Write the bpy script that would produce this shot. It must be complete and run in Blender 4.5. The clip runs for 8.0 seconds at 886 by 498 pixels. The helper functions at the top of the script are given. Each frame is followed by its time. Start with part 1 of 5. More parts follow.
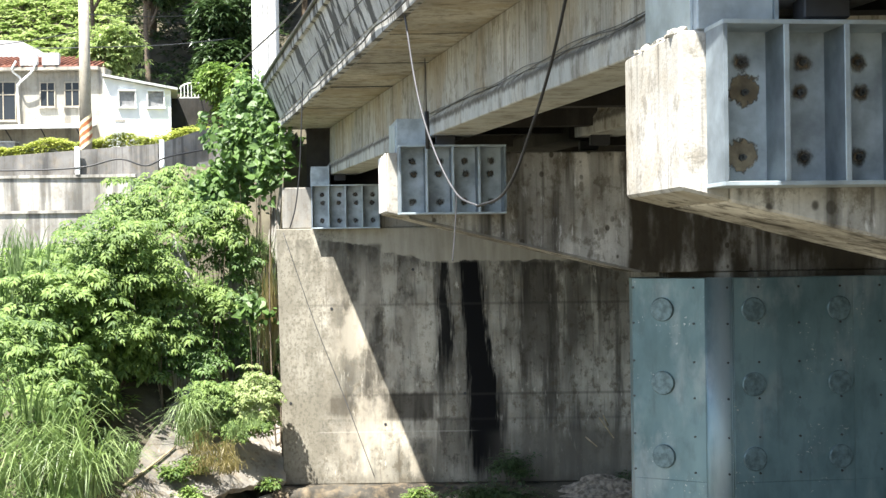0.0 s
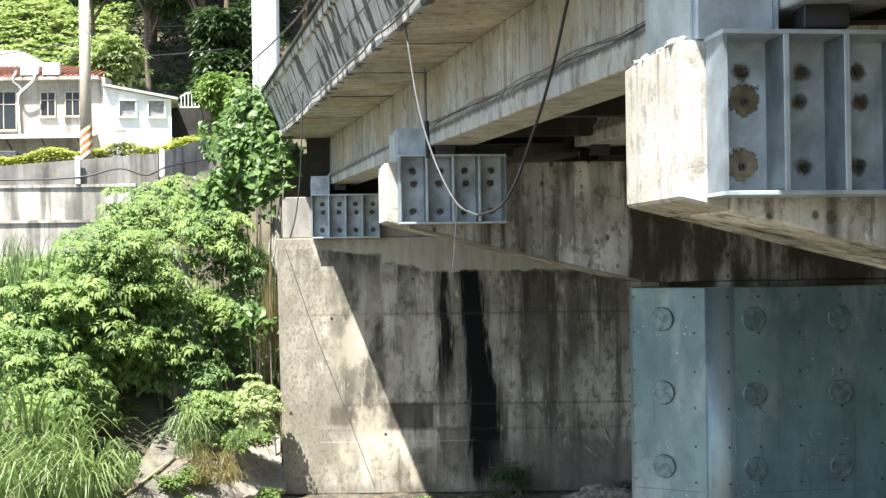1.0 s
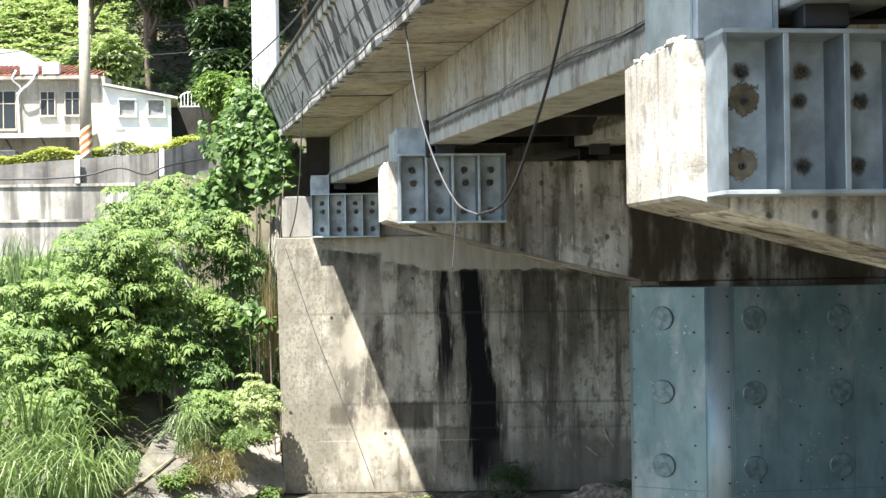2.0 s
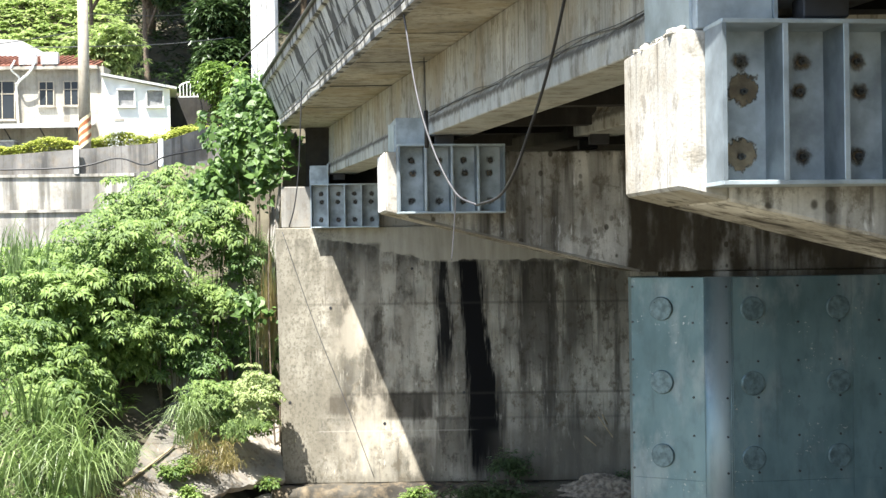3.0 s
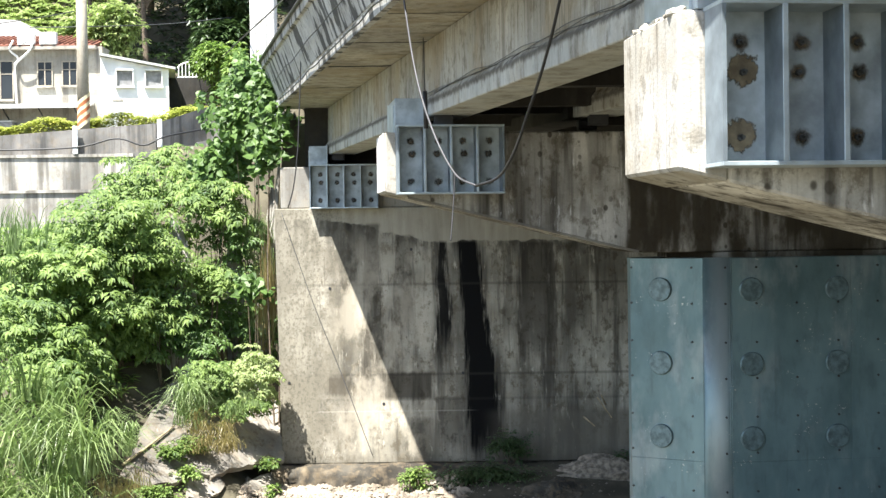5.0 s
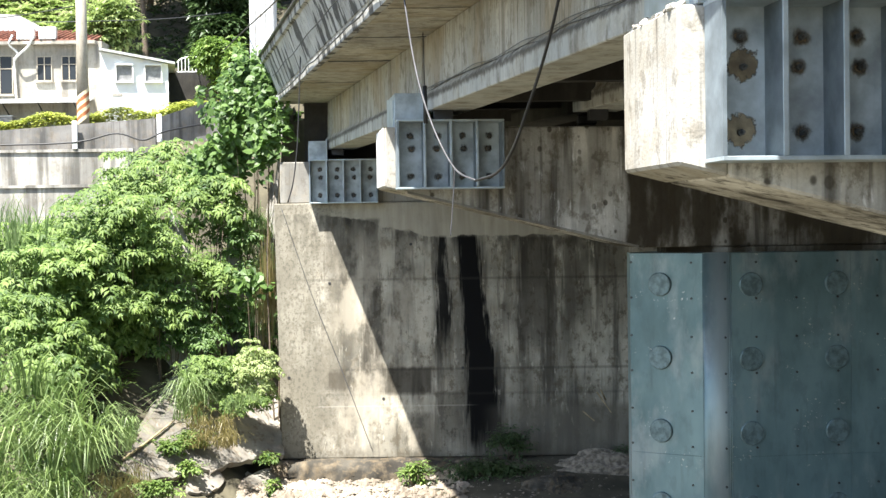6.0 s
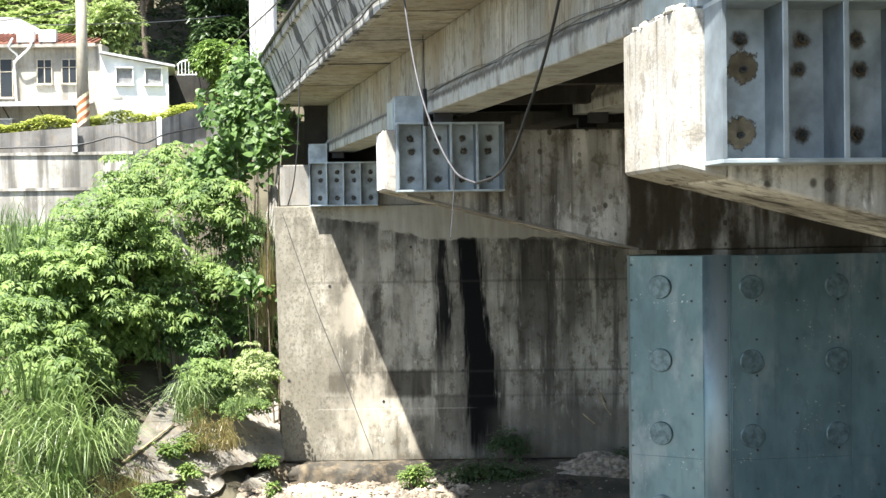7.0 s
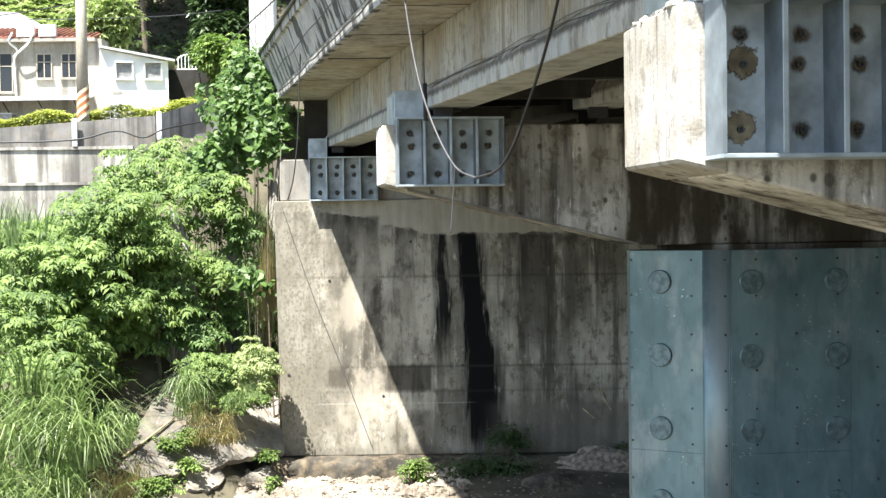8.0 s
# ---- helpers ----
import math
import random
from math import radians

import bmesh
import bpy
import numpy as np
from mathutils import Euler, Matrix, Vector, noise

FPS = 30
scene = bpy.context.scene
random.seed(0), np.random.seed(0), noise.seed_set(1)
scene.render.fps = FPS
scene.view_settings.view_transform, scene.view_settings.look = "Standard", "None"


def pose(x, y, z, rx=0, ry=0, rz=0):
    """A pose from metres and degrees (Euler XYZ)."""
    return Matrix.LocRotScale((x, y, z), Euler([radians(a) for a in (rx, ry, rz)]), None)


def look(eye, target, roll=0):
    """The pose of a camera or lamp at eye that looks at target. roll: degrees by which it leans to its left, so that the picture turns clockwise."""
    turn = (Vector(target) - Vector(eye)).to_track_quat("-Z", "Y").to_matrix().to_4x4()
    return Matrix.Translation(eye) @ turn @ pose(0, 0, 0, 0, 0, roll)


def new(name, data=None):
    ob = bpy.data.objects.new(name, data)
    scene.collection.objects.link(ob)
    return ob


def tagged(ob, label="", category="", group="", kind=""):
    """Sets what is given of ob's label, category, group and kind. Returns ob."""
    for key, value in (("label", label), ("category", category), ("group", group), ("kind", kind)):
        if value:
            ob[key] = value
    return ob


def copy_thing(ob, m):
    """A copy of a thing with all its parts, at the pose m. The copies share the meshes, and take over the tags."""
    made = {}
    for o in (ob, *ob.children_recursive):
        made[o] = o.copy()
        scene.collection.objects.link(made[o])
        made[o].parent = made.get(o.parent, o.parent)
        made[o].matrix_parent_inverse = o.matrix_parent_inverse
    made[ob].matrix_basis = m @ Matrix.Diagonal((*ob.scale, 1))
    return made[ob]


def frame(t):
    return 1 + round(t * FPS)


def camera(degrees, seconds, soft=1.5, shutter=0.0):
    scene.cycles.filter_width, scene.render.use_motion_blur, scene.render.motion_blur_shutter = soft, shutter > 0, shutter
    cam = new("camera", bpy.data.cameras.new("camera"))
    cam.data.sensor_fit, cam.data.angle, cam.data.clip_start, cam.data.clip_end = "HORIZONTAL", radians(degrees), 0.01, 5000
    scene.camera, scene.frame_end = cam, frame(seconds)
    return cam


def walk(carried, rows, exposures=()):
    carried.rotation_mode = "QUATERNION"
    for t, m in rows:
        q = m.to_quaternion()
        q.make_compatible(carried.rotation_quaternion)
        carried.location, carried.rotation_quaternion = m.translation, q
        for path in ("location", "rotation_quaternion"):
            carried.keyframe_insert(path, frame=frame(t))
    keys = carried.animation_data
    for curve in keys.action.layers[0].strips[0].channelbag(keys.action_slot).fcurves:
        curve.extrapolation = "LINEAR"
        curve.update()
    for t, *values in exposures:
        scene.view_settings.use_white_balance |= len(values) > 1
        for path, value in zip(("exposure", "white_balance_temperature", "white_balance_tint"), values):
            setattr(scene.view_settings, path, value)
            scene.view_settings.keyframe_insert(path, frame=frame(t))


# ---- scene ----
# Camera: stands still about 5.75 m above the river bed and tilts slowly.
cam = camera(36.19, 8.0, 1.45)
EYE = 5.75
ROLL = -0.8
# seconds, turn to the right, look up, lean (degrees)
TURNS = [
    (0.0, -0.038, -0.033, 0.000), (0.5, -0.035, 0.132, 0.020), (1.0, -0.038, 0.370, 0.005), (1.5, -0.038, 0.443, 0.005),
    (1.7, -0.036, 0.430, 0.004), (2.8, -0.002, -0.020, 0.000),
    (3.0, 0.000, -0.069, 0.000), (3.5, 0.000, -0.215, 0.000), (4.0, 0.000, -0.321, 0.005), (4.5, 0.012, -0.655, 0.020),
    (4.7, 0.018, -0.760, 0.025), (5.8, 0.033, -1.085, 0.030),
    (6.0, 0.034, -1.101, 0.030), (6.5, 0.033, -1.009, 0.025), (7.0, 0.033, -0.985, 0.010), (7.5, 0.033, -1.163, 0.015), (8.0, 0.034, -1.209, 0.025),
]


def aim(turn, up, lean):
    a, b = radians(turn), radians(up)
    return look((0, 0, EYE), (math.sin(a) * math.cos(b), math.cos(a) * math.cos(b), EYE + math.sin(b)), ROLL + lean)


walk(cam, [(t, aim(a, b, c)) for t, a, b, c in TURNS], [(0.0, 1.95), (8.0, 1.95)])

# ---- daylight ----
SUN = Vector((-0.265, -0.370, 0.887)).normalized()
world = bpy.data.worlds.new("world")
scene.world = world
world.use_nodes = True
wn = world.node_tree.nodes
sky = wn.new("ShaderNodeTexSky")
sky.sky_type, sky.sun_disc = "NISHITA", False
sky.sun_elevation = math.asin(SUN.z)
sky.sun_rotation = math.atan2(SUN.x, SUN.y)
wn["Background"].inputs["Strength"].default_value = 0.085
world.node_tree.links.new(sky.outputs["Color"], wn["Background"].inputs["Color"])
sun_data = bpy.data.lights.new("sun", "SUN")
sun_data.energy, sun_data.angle, sun_data.color = 5.0, radians(0.55), (1.0, 0.97, 0.92)
sun_lamp = new("sun", sun_data)
sun_lamp.matrix_world = look(SUN * 60, (0, 0, 0))


# ---- materials ----
def nodes_of(name):
    m = bpy.data.materials.new(name)
    m.use_nodes = True
    t = m.node_tree
    return m, t, t.nodes["Principled BSDF"]


def put(t, kind, **values):
    n = t.nodes.new(kind)
    for k, v in values.items():
        n.inputs[k.replace("_", " ")].default_value = v
    return n


def wire_up(t, a, b):
    t.links.new(a, b)


def blend(t, fac, a, b, mode="MIX"):
    n = t.nodes.new("ShaderNodeMix")
    n.data_type, n.blend_type = "RGBA", mode
    for sock, v in ((n.inputs[0], fac), (n.inputs[6], a), (n.inputs[7], b)):
        if hasattr(v, "links"):
            t.links.new(v, sock)
        else:
            sock.default_value = v if sock.type == "VALUE" else (*v, 1)[:4]
    return n.outputs[2]


def calc(t, op, a, b=0.0, clamp=False):
    n = t.nodes.new("ShaderNodeMath")
    n.operation, n.use_clamp = op, clamp
    for sock, v in zip(n.inputs, (a, b)):
        if hasattr(v, "links"):
            t.links.new(v, sock)
        else:
            sock.default_value = v
    return n.outputs[0]


def ramp(t, fac, lo, hi):
    n = t.nodes.new("ShaderNodeMapRange")
    n.interpolation_type = "SMOOTHSTEP"
    n.inputs["From Min"].default_value, n.inputs["From Max"].default_value = lo, hi
    t.links.new(fac, n.inputs["Value"])
    return n.outputs[0]


def field(t, scale, detail=4.0, stretch=(1, 1, 1), rough=0.55, shift=(0, 0, 0)):
    g = t.nodes.new("ShaderNodeNewGeometry")
    mp = t.nodes.new("ShaderNodeMapping")
    mp.inputs["Scale"].default_value = stretch
    mp.inputs["Location"].default_value = shift
    t.links.new(g.outputs["Position"], mp.inputs["Vector"])
    n = put(t, "ShaderNodeTexNoise", Scale=scale, Detail=detail, Roughness=rough)
    t.links.new(mp.outputs[0], n.inputs["Vector"])
    return n.outputs[0]


def bumped(t, b, height, strength, distance):
    n = put(t, "ShaderNodeBump", Strength=strength, Distance=distance)
    t.links.new(height, n.inputs["Height"])
    t.links.new(n.outputs[0], b.inputs["Normal"])


def concrete(name, light, dark, streak=0.5, streak_colour=(0.035, 0.032, 0.028), warm=(0.36, 0.28, 0.18), rust=0.25, rough=0.88, extra=None, cover=(0.50, 0.68), wash=0.25, mottle=0.3):
    """Weathered concrete: blotches, run-down streaks, fine grain."""
    m, t, b = nodes_of(name)
    big, mid, fine = field(t, 0.55, 5), field(t, 3.5, 5, shift=(7, 3, 1)), field(t, 38, 3)
    run = field(t, 2.6, 5, (1.0, 1.0, 0.07), shift=(3, 1, 9))
    thin = field(t, 11.0, 4, (1.0, 1.0, 0.035), shift=(1, 8, 2))
    c = blend(t, ramp(t, big, 0.32, 0.68), dark, light)
    c = blend(t, calc(t, "MULTIPLY", ramp(t, mid, 0.45, 0.75), rust), c, warm)
    wide = field(t, 0.95, 5, (1.0, 1.0, 0.11), shift=(5, 2, 4))
    c = blend(t, calc(t, "MULTIPLY", ramp(t, wide, 0.42, 0.66), wash), c, streak_colour)
    c = blend(t, calc(t, "MULTIPLY", ramp(t, run, *cover), streak), c, streak_colour)
    c = blend(t, calc(t, "MULTIPLY", ramp(t, thin, 0.56, 0.72), streak * 0.6), c, streak_colour)
    scuff = field(t, 5.0, 9, (1, 1, 0.7), 0.72, shift=(11, 5, 3))
    c = blend(t, calc(t, "MULTIPLY", ramp(t, scuff, 0.50, 0.62), mottle), c, [v * 0.35 for v in warm])
    c = blend(t, calc(t, "MULTIPLY", ramp(t, field(t, 8.0, 8, (1, 1, 0.25), 0.7, shift=(1, 15, 3)), 0.58, 0.70), mottle * 0.8), c, [min(1, v * 1.35) for v in light])
    c = blend(t, 0.35, c, blend(t, fine, (0.25, 0.25, 0.25), (0.8, 0.8, 0.8)), "OVERLAY")
    if extra:
        c = extra(t, c)
    wire_up(t, c, b.inputs["Base Color"])
    b.inputs["Roughness"].default_value = rough
    b.inputs["Specular IOR Level"].default_value = 0.2
    bumped(t, b, calc(t, "ADD", calc(t, "MULTIPLY", mid, 0.6), calc(t, "MULTIPLY", fine, 0.4)), 0.5, 0.02)
    return m


def plain(name, colour, rough=0.6, metal=0.0, spread=0.25, scale=6.0, bump=0.15):
    m, t, b = nodes_of(name)
    f, g = field(t, scale, 5), field(t, scale * 9, 3)
    lo, hi = [v * (1 - spread) for v in colour], [min(1, v * (1 + spread)) for v in colour]
    c = blend(t, ramp(t, f, 0.3, 0.7), lo, hi)
    c = blend(t, 0.2, c, blend(t, g, (0.3, 0.3, 0.3), (0.75, 0.75, 0.75)), "OVERLAY")
    wire_up(t, c, b.inputs["Base Color"])
    b.inputs["Roughness"].default_value, b.inputs["Metallic"].default_value = rough, metal
    bumped(t, b, g, bump, 0.01)
    return m


def foliage(name, dark, light, through_it=0.45, rough=0.38):
    m, t, b = nodes_of(name)
    g = t.nodes.new("ShaderNodeNewGeometry")
    patch = field(t, 1.3, 3)
    k = calc(t, "ADD", calc(t, "MULTIPLY", g.outputs["Random Per Island"], 0.6), calc(t, "MULTIPLY", ramp(t, patch, 0.3, 0.7), 0.4))
    c = blend(t, k, dark, light)
    wire_up(t, c, b.inputs["Base Color"])
    b.inputs["Roughness"].default_value = rough
    tr = t.nodes.new("ShaderNodeBsdfTranslucent")
    wire_up(t, blend(t, 0.5, c, (0.80, 1.0, 0.55), "MULTIPLY"), tr.inputs["Color"])
    mix = t.nodes.new("ShaderNodeMixShader")
    mix.inputs[0].default_value = through_it
    wire_up(t, b.outputs[0], mix.inputs[1])
    wire_up(t, tr.outputs[0], mix.inputs[2])
    wire_up(t, mix.outputs[0], t.nodes["Material Output"].inputs["Surface"])
    return m


def abutment_stains(t, c):
    """Two black seepage runs, pour joints, a damp patch and a darker foot on the abutment wall."""
    g = t.nodes.new("ShaderNodeNewGeometry")
    s = t.nodes.new("ShaderNodeSeparateXYZ")
    wire_up(t, g.outputs["Position"], s.inputs[0])
    x, z = s.outputs["X"], s.outputs["Z"]
    wob = calc(t, "MULTIPLY", calc(t, "SUBTRACT", field(t, 2.0, 5, (1, 1, 0.35)), 0.5), 0.20)
    wob = calc(t, "ADD", wob, calc(t, "MULTIPLY", calc(t, "SUBTRACT", field(t, 16.0, 5, (1, 1, 0.07)), 0.5), 0.40))
    xs = calc(t, "ADD", x, wob)

    def run(x_top, lean, half, z_low, z_high, force):
        d = calc(t, "ABSOLUTE", calc(t, "SUBTRACT", xs, calc(t, "ADD", calc(t, "MULTIPLY", calc(t, "SUBTRACT", z_high, z), lean), x_top)))
        side = ramp(t, calc(t, "SUBTRACT", calc(t, "ADD", half, calc(t, "MULTIPLY", calc(t, "SUBTRACT", z_high, z), 0.035)), d), -0.04, 0.08)
        low = ramp(t, calc(t, "ADD", calc(t, "SUBTRACT", z, z_low), calc(t, "MULTIPLY", wob, 3.0)), -0.2, 0.9)
        high = ramp(t, calc(t, "SUBTRACT", z_high, z), -0.03, 0.08)
        return calc(t, "MULTIPLY", calc(t, "MULTIPLY", side, low), calc(t, "MULTIPLY", high, force))

    # paler, warmer top band with a ragged sloping lower edge
    line = calc(t, "SUBTRACT", 6.0, calc(t, "MULTIPLY", ramp(t, x, -3.2, 0.2), 0.58))
    band = ramp(t, calc(t, "ADD", calc(t, "SUBTRACT", z, line), calc(t, "MULTIPLY", calc(t, "SUBTRACT", field(t, 3.0, 6, shift=(2, 9, 2)), 0.5), 0.30)), -0.015, 0.03)
    dirt = ramp(t, calc(t, "SUBTRACT", line, z), 0.0, 0.5)
    rim = calc(t, "MULTIPLY", calc(t, "SUBTRACT", 1.0, dirt), ramp(t, field(t, 4.0, 5, (1, 1, 0.3), shift=(6, 2, 8)), 0.4, 0.6))
    c = blend(t, calc(t, "MULTIPLY", calc(t, "MULTIPLY", rim, calc(t, "SUBTRACT", 1.0, band)), 0.75), c, (0.03, 0.028, 0.024))
    c = blend(t, calc(t, "MULTIPLY", band, 0.85), c, blend(t, field(t, 7.0, 6, (1, 1, 0.08)), (0.24, 0.215, 0.165), (0.54, 0.50, 0.41)))
    for args in ((0.62, 0.085, 0.24, 0.0, 5.45, 1.0), (-0.02, 0.02, 0.12, 2.5, 5.45, 0.97)):
        c = blend(t, run(*args), c, (0.004, 0.004, 0.004))
    for args in ((2.3, 0.0, 0.42, 2.2, 5.42, 0.72), (3.25, 0.0, 0.30, 2.9, 5.40, 0.5), (4.1, 0.0, 0.35, 3.0, 5.40, 0.5), (-0.95, 0.0, 0.22, 2.9, 5.6, 0.55), (-1.72, 0.0, 0.17, 1.2, 5.9, 0.65), (-2.2, 0.0, 0.12, 3.9, 5.9, 0.4), (1.6, 0.0, 0.10, 2.8, 5.4, 0.5), (0.1, 0.0, 0.35, 0.0, 1.7, 0.55), (-0.6, 0.0, 0.3, 0.0, 1.2, 0.5)):
        c = blend(t, run(*args), c, (0.034, 0.029, 0.022))
    c = blend(t, calc(t, "MULTIPLY", ramp(t, calc(t, "SUBTRACT", 1.35, z), -0.1, 0.15), calc(t, "MULTIPLY", ramp(t, x, 0.8, 2.0), 0.7)), c, (0.16, 0.145, 0.115))
    for z0, force in ((4.40, 0.38), (2.22, 0.4), (1.62, 0.22)):
        d = calc(t, "ABSOLUTE", calc(t, "SUBTRACT", z, calc(t, "ADD", z0, calc(t, "MULTIPLY", wob, 0.04))))
        c = blend(t, calc(t, "MULTIPLY", ramp(t, calc(t, "SUBTRACT", 0.03, d), -0.02, 0.02), force), c, (0.04, 0.036, 0.03))
    d = calc(t, "ABSOLUTE", calc(t, "SUBTRACT", z, calc(t, "ADD", 1.34, calc(t, "MULTIPLY", wob, 0.05))))
    c = blend(t, calc(t, "MULTIPLY", ramp(t, calc(t, "SUBTRACT", 0.014, d), -0.012, 0.012), calc(t, "MULTIPLY", ramp(t, x, 0.9, 0.2), 0.25)), c, (0.6, 0.57, 0.5))
    soil = calc(t, "MULTIPLY", ramp(t, field(t, 1.2, 7, (1, 1, 0.8), 0.65, shift=(3, 3, 12)), 0.42, 0.58), ramp(t, x, -1.6, -3.0))
    c = blend(t, calc(t, "MULTIPLY", soil, 0.78), c, (0.17, 0.155, 0.12))
    edge = calc(t, "ADD", ramp(t, x, -2.75, -3.45), calc(t, "MULTIPLY", calc(t, "SUBTRACT", field(t, 2.2, 6, (1, 1, 0.4), shift=(9, 1, 5)), 0.5), 1.2))
    c = blend(t, calc(t, "MULTIPLY", ramp(t, edge, 0.25, 0.75), 0.64), c, (0.20, 0.185, 0.145))
    speck = calc(t, "MULTIPLY", ramp(t, field(t, 14.0, 8, (1, 1, 0.8), 0.75, shift=(2, 7, 7)), 0.50, 0.58), ramp(t, x, -1.8, -3.2))
    c = blend(t, calc(t, "MULTIPLY", speck, 0.65), c, (0.11, 0.10, 0.078))
    # Paler patch where the sun falls: extra sunlight put into the wall colour.
    sun_pale = calc(t, "MULTIPLY", calc(t, "MULTIPLY", ramp(t, x, -3.1, -2.2), ramp(t, x, 0.1, -0.9)), ramp(t, field(t, 1.3, 7, (1, 1, 0.6), 0.65, shift=(13, 4, 2)), 0.42, 0.58))
    c = blend(t, calc(t, "MULTIPLY", calc(t, "MULTIPLY", sun_pale, ramp(t, z, 5.9, 4.6)), 0.42), c, (0.60, 0.54, 0.43))
    foot = ramp(t, calc(t, "ADD", z, calc(t, "MULTIPLY", field(t, 3.0, 6, shift=(4, 4, 1)), 0.8)), 0.85, 0.35)
    c = blend(t, calc(t, "MULTIPLY", foot, 0.6), c, (0.10, 0.088, 0.065))
    dx = calc(t, "ABSOLUTE", calc(t, "SUBTRACT", xs, -0.85))
    dz = calc(t, "ABSOLUTE", calc(t, "SUBTRACT", z, calc(t, "ADD", 1.95, calc(t, "MULTIPLY", wob, 0.3))))
    damp = calc(t, "MULTIPLY", ramp(t, calc(t, "SUBTRACT", 0.62, dx), -0.1, 0.15), ramp(t, calc(t, "SUBTRACT", 0.32, dz), -0.06, 0.06))
    c = blend(t, calc(t, "MULTIPLY", damp, 0.8), c, (0.035, 0.030, 0.022))
    dx = calc(t, "ABSOLUTE", calc(t, "SUBTRACT", xs, -2.55))
    damp = calc(t, "MULTIPLY", ramp(t, calc(t, "SUBTRACT", 0.30, dx), -0.1, 0.15), ramp(t, calc(t, "SUBTRACT", 0.22, dz), -0.06, 0.06))
    return blend(t, calc(t, "MULTIPLY", damp, 0.65), c, (0.07, 0.06, 0.045))


def pock_marks(t, c):
    """Scattered dark pits and drips in old concrete, and the damp part of the cap over its column."""
    g = t.nodes.new("ShaderNodeNewGeometry")
    v = put(t, "ShaderNodeTexVoronoi", Scale=5.5)
    mp = t.nodes.new("ShaderNodeMapping")
    mp.inputs["Scale"].default_value = (1, 1, 0.75)
    wire_up(t, g.outputs["Position"], mp.inputs["Vector"])
    wire_up(t, mp.outputs[0], v.inputs["Vector"])
    pit = calc(t, "MULTIPLY", ramp(t, calc(t, "SUBTRACT", 0.24, v.outputs["Distance"]), 0.0, 0.08), ramp(t, field(t, 0.9, 3, shift=(2, 2, 2)), 0.42, 0.55))
    c = blend(t, calc(t, "MULTIPLY", pit, 0.8), c, (0.045, 0.038, 0.028))
    o = t.nodes.new("ShaderNodeTexCoord")
    sp = t.nodes.new("ShaderNodeSeparateXYZ")
    wire_up(t, o.outputs["Object"], sp.inputs[0])
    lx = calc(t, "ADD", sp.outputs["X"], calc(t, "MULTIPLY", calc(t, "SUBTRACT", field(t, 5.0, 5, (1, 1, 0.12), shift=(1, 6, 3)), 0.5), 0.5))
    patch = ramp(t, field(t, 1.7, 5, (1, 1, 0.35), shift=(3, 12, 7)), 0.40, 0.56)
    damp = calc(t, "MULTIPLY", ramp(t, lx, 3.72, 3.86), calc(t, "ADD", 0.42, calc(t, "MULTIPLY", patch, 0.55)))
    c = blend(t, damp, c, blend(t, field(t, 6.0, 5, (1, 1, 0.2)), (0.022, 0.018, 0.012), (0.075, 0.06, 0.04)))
    soak = calc(t, "MULTIPLY", ramp(t, field(t, 3.2, 6, (1, 1, 0.16), shift=(14, 2, 2)), 0.46, 0.60), ramp(t, lx, 0.6, 1.6))
    return blend(t, calc(t, "MULTIPLY", soak, 0.42), c, (0.05, 0.041, 0.029))


def ledge_dirt(t, c):
    """Dirt lying on the girder's flange, drips below it, and tan patches on the web."""
    o = t.nodes.new("ShaderNodeTexCoord")
    sp = t.nodes.new("ShaderNodeSeparateXYZ")
    wire_up(t, o.outputs["Object"], sp.inputs[0])
    z = sp.outputs["Z"]
    tan = calc(t, "MULTIPLY", ramp(t, field(t, 0.9, 6, (1, 0.7, 0.5), 0.6, shift=(4, 9, 5)), 0.46, 0.62), ramp(t, z, 0.3, 0.5))
    c = blend(t, calc(t, "MULTIPLY", tan, 0.42), c, (0.38, 0.30, 0.18))
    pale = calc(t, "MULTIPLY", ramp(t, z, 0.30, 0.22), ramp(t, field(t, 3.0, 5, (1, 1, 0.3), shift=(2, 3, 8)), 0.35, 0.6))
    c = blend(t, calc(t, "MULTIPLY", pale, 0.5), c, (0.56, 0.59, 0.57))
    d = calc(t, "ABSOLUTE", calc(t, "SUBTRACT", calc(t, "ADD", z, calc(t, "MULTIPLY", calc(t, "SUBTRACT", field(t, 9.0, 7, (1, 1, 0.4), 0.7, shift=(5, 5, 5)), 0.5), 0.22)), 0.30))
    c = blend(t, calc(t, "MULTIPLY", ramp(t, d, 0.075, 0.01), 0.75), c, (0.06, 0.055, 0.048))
    drip = calc(t, "MULTIPLY", ramp(t, field(t, 16.0, 4, (1, 1, 0.04), shift=(7, 1, 1)), 0.54, 0.66), ramp(t, z, 0.05, 0.25))
    return blend(t, calc(t, "MULTIPLY", drip, 0.45), c, (0.09, 0.08, 0.062))


def soffit_stains(t, c):
    """Tan and dark patches on the slab's underside."""
    c = blend(t, calc(t, "MULTIPLY", ramp(t, field(t, 0.8, 7, (1, 1, 1), 0.65, shift=(3, 8, 2)), 0.47, 0.60), 0.5), c, (0.30, 0.24, 0.14))
    return blend(t, calc(t, "MULTIPLY", ramp(t, field(t, 2.3, 8, (0.6, 1.6, 1), 0.7, shift=(9, 2, 6)), 0.55, 0.64), 0.55), c, (0.11, 0.095, 0.07))


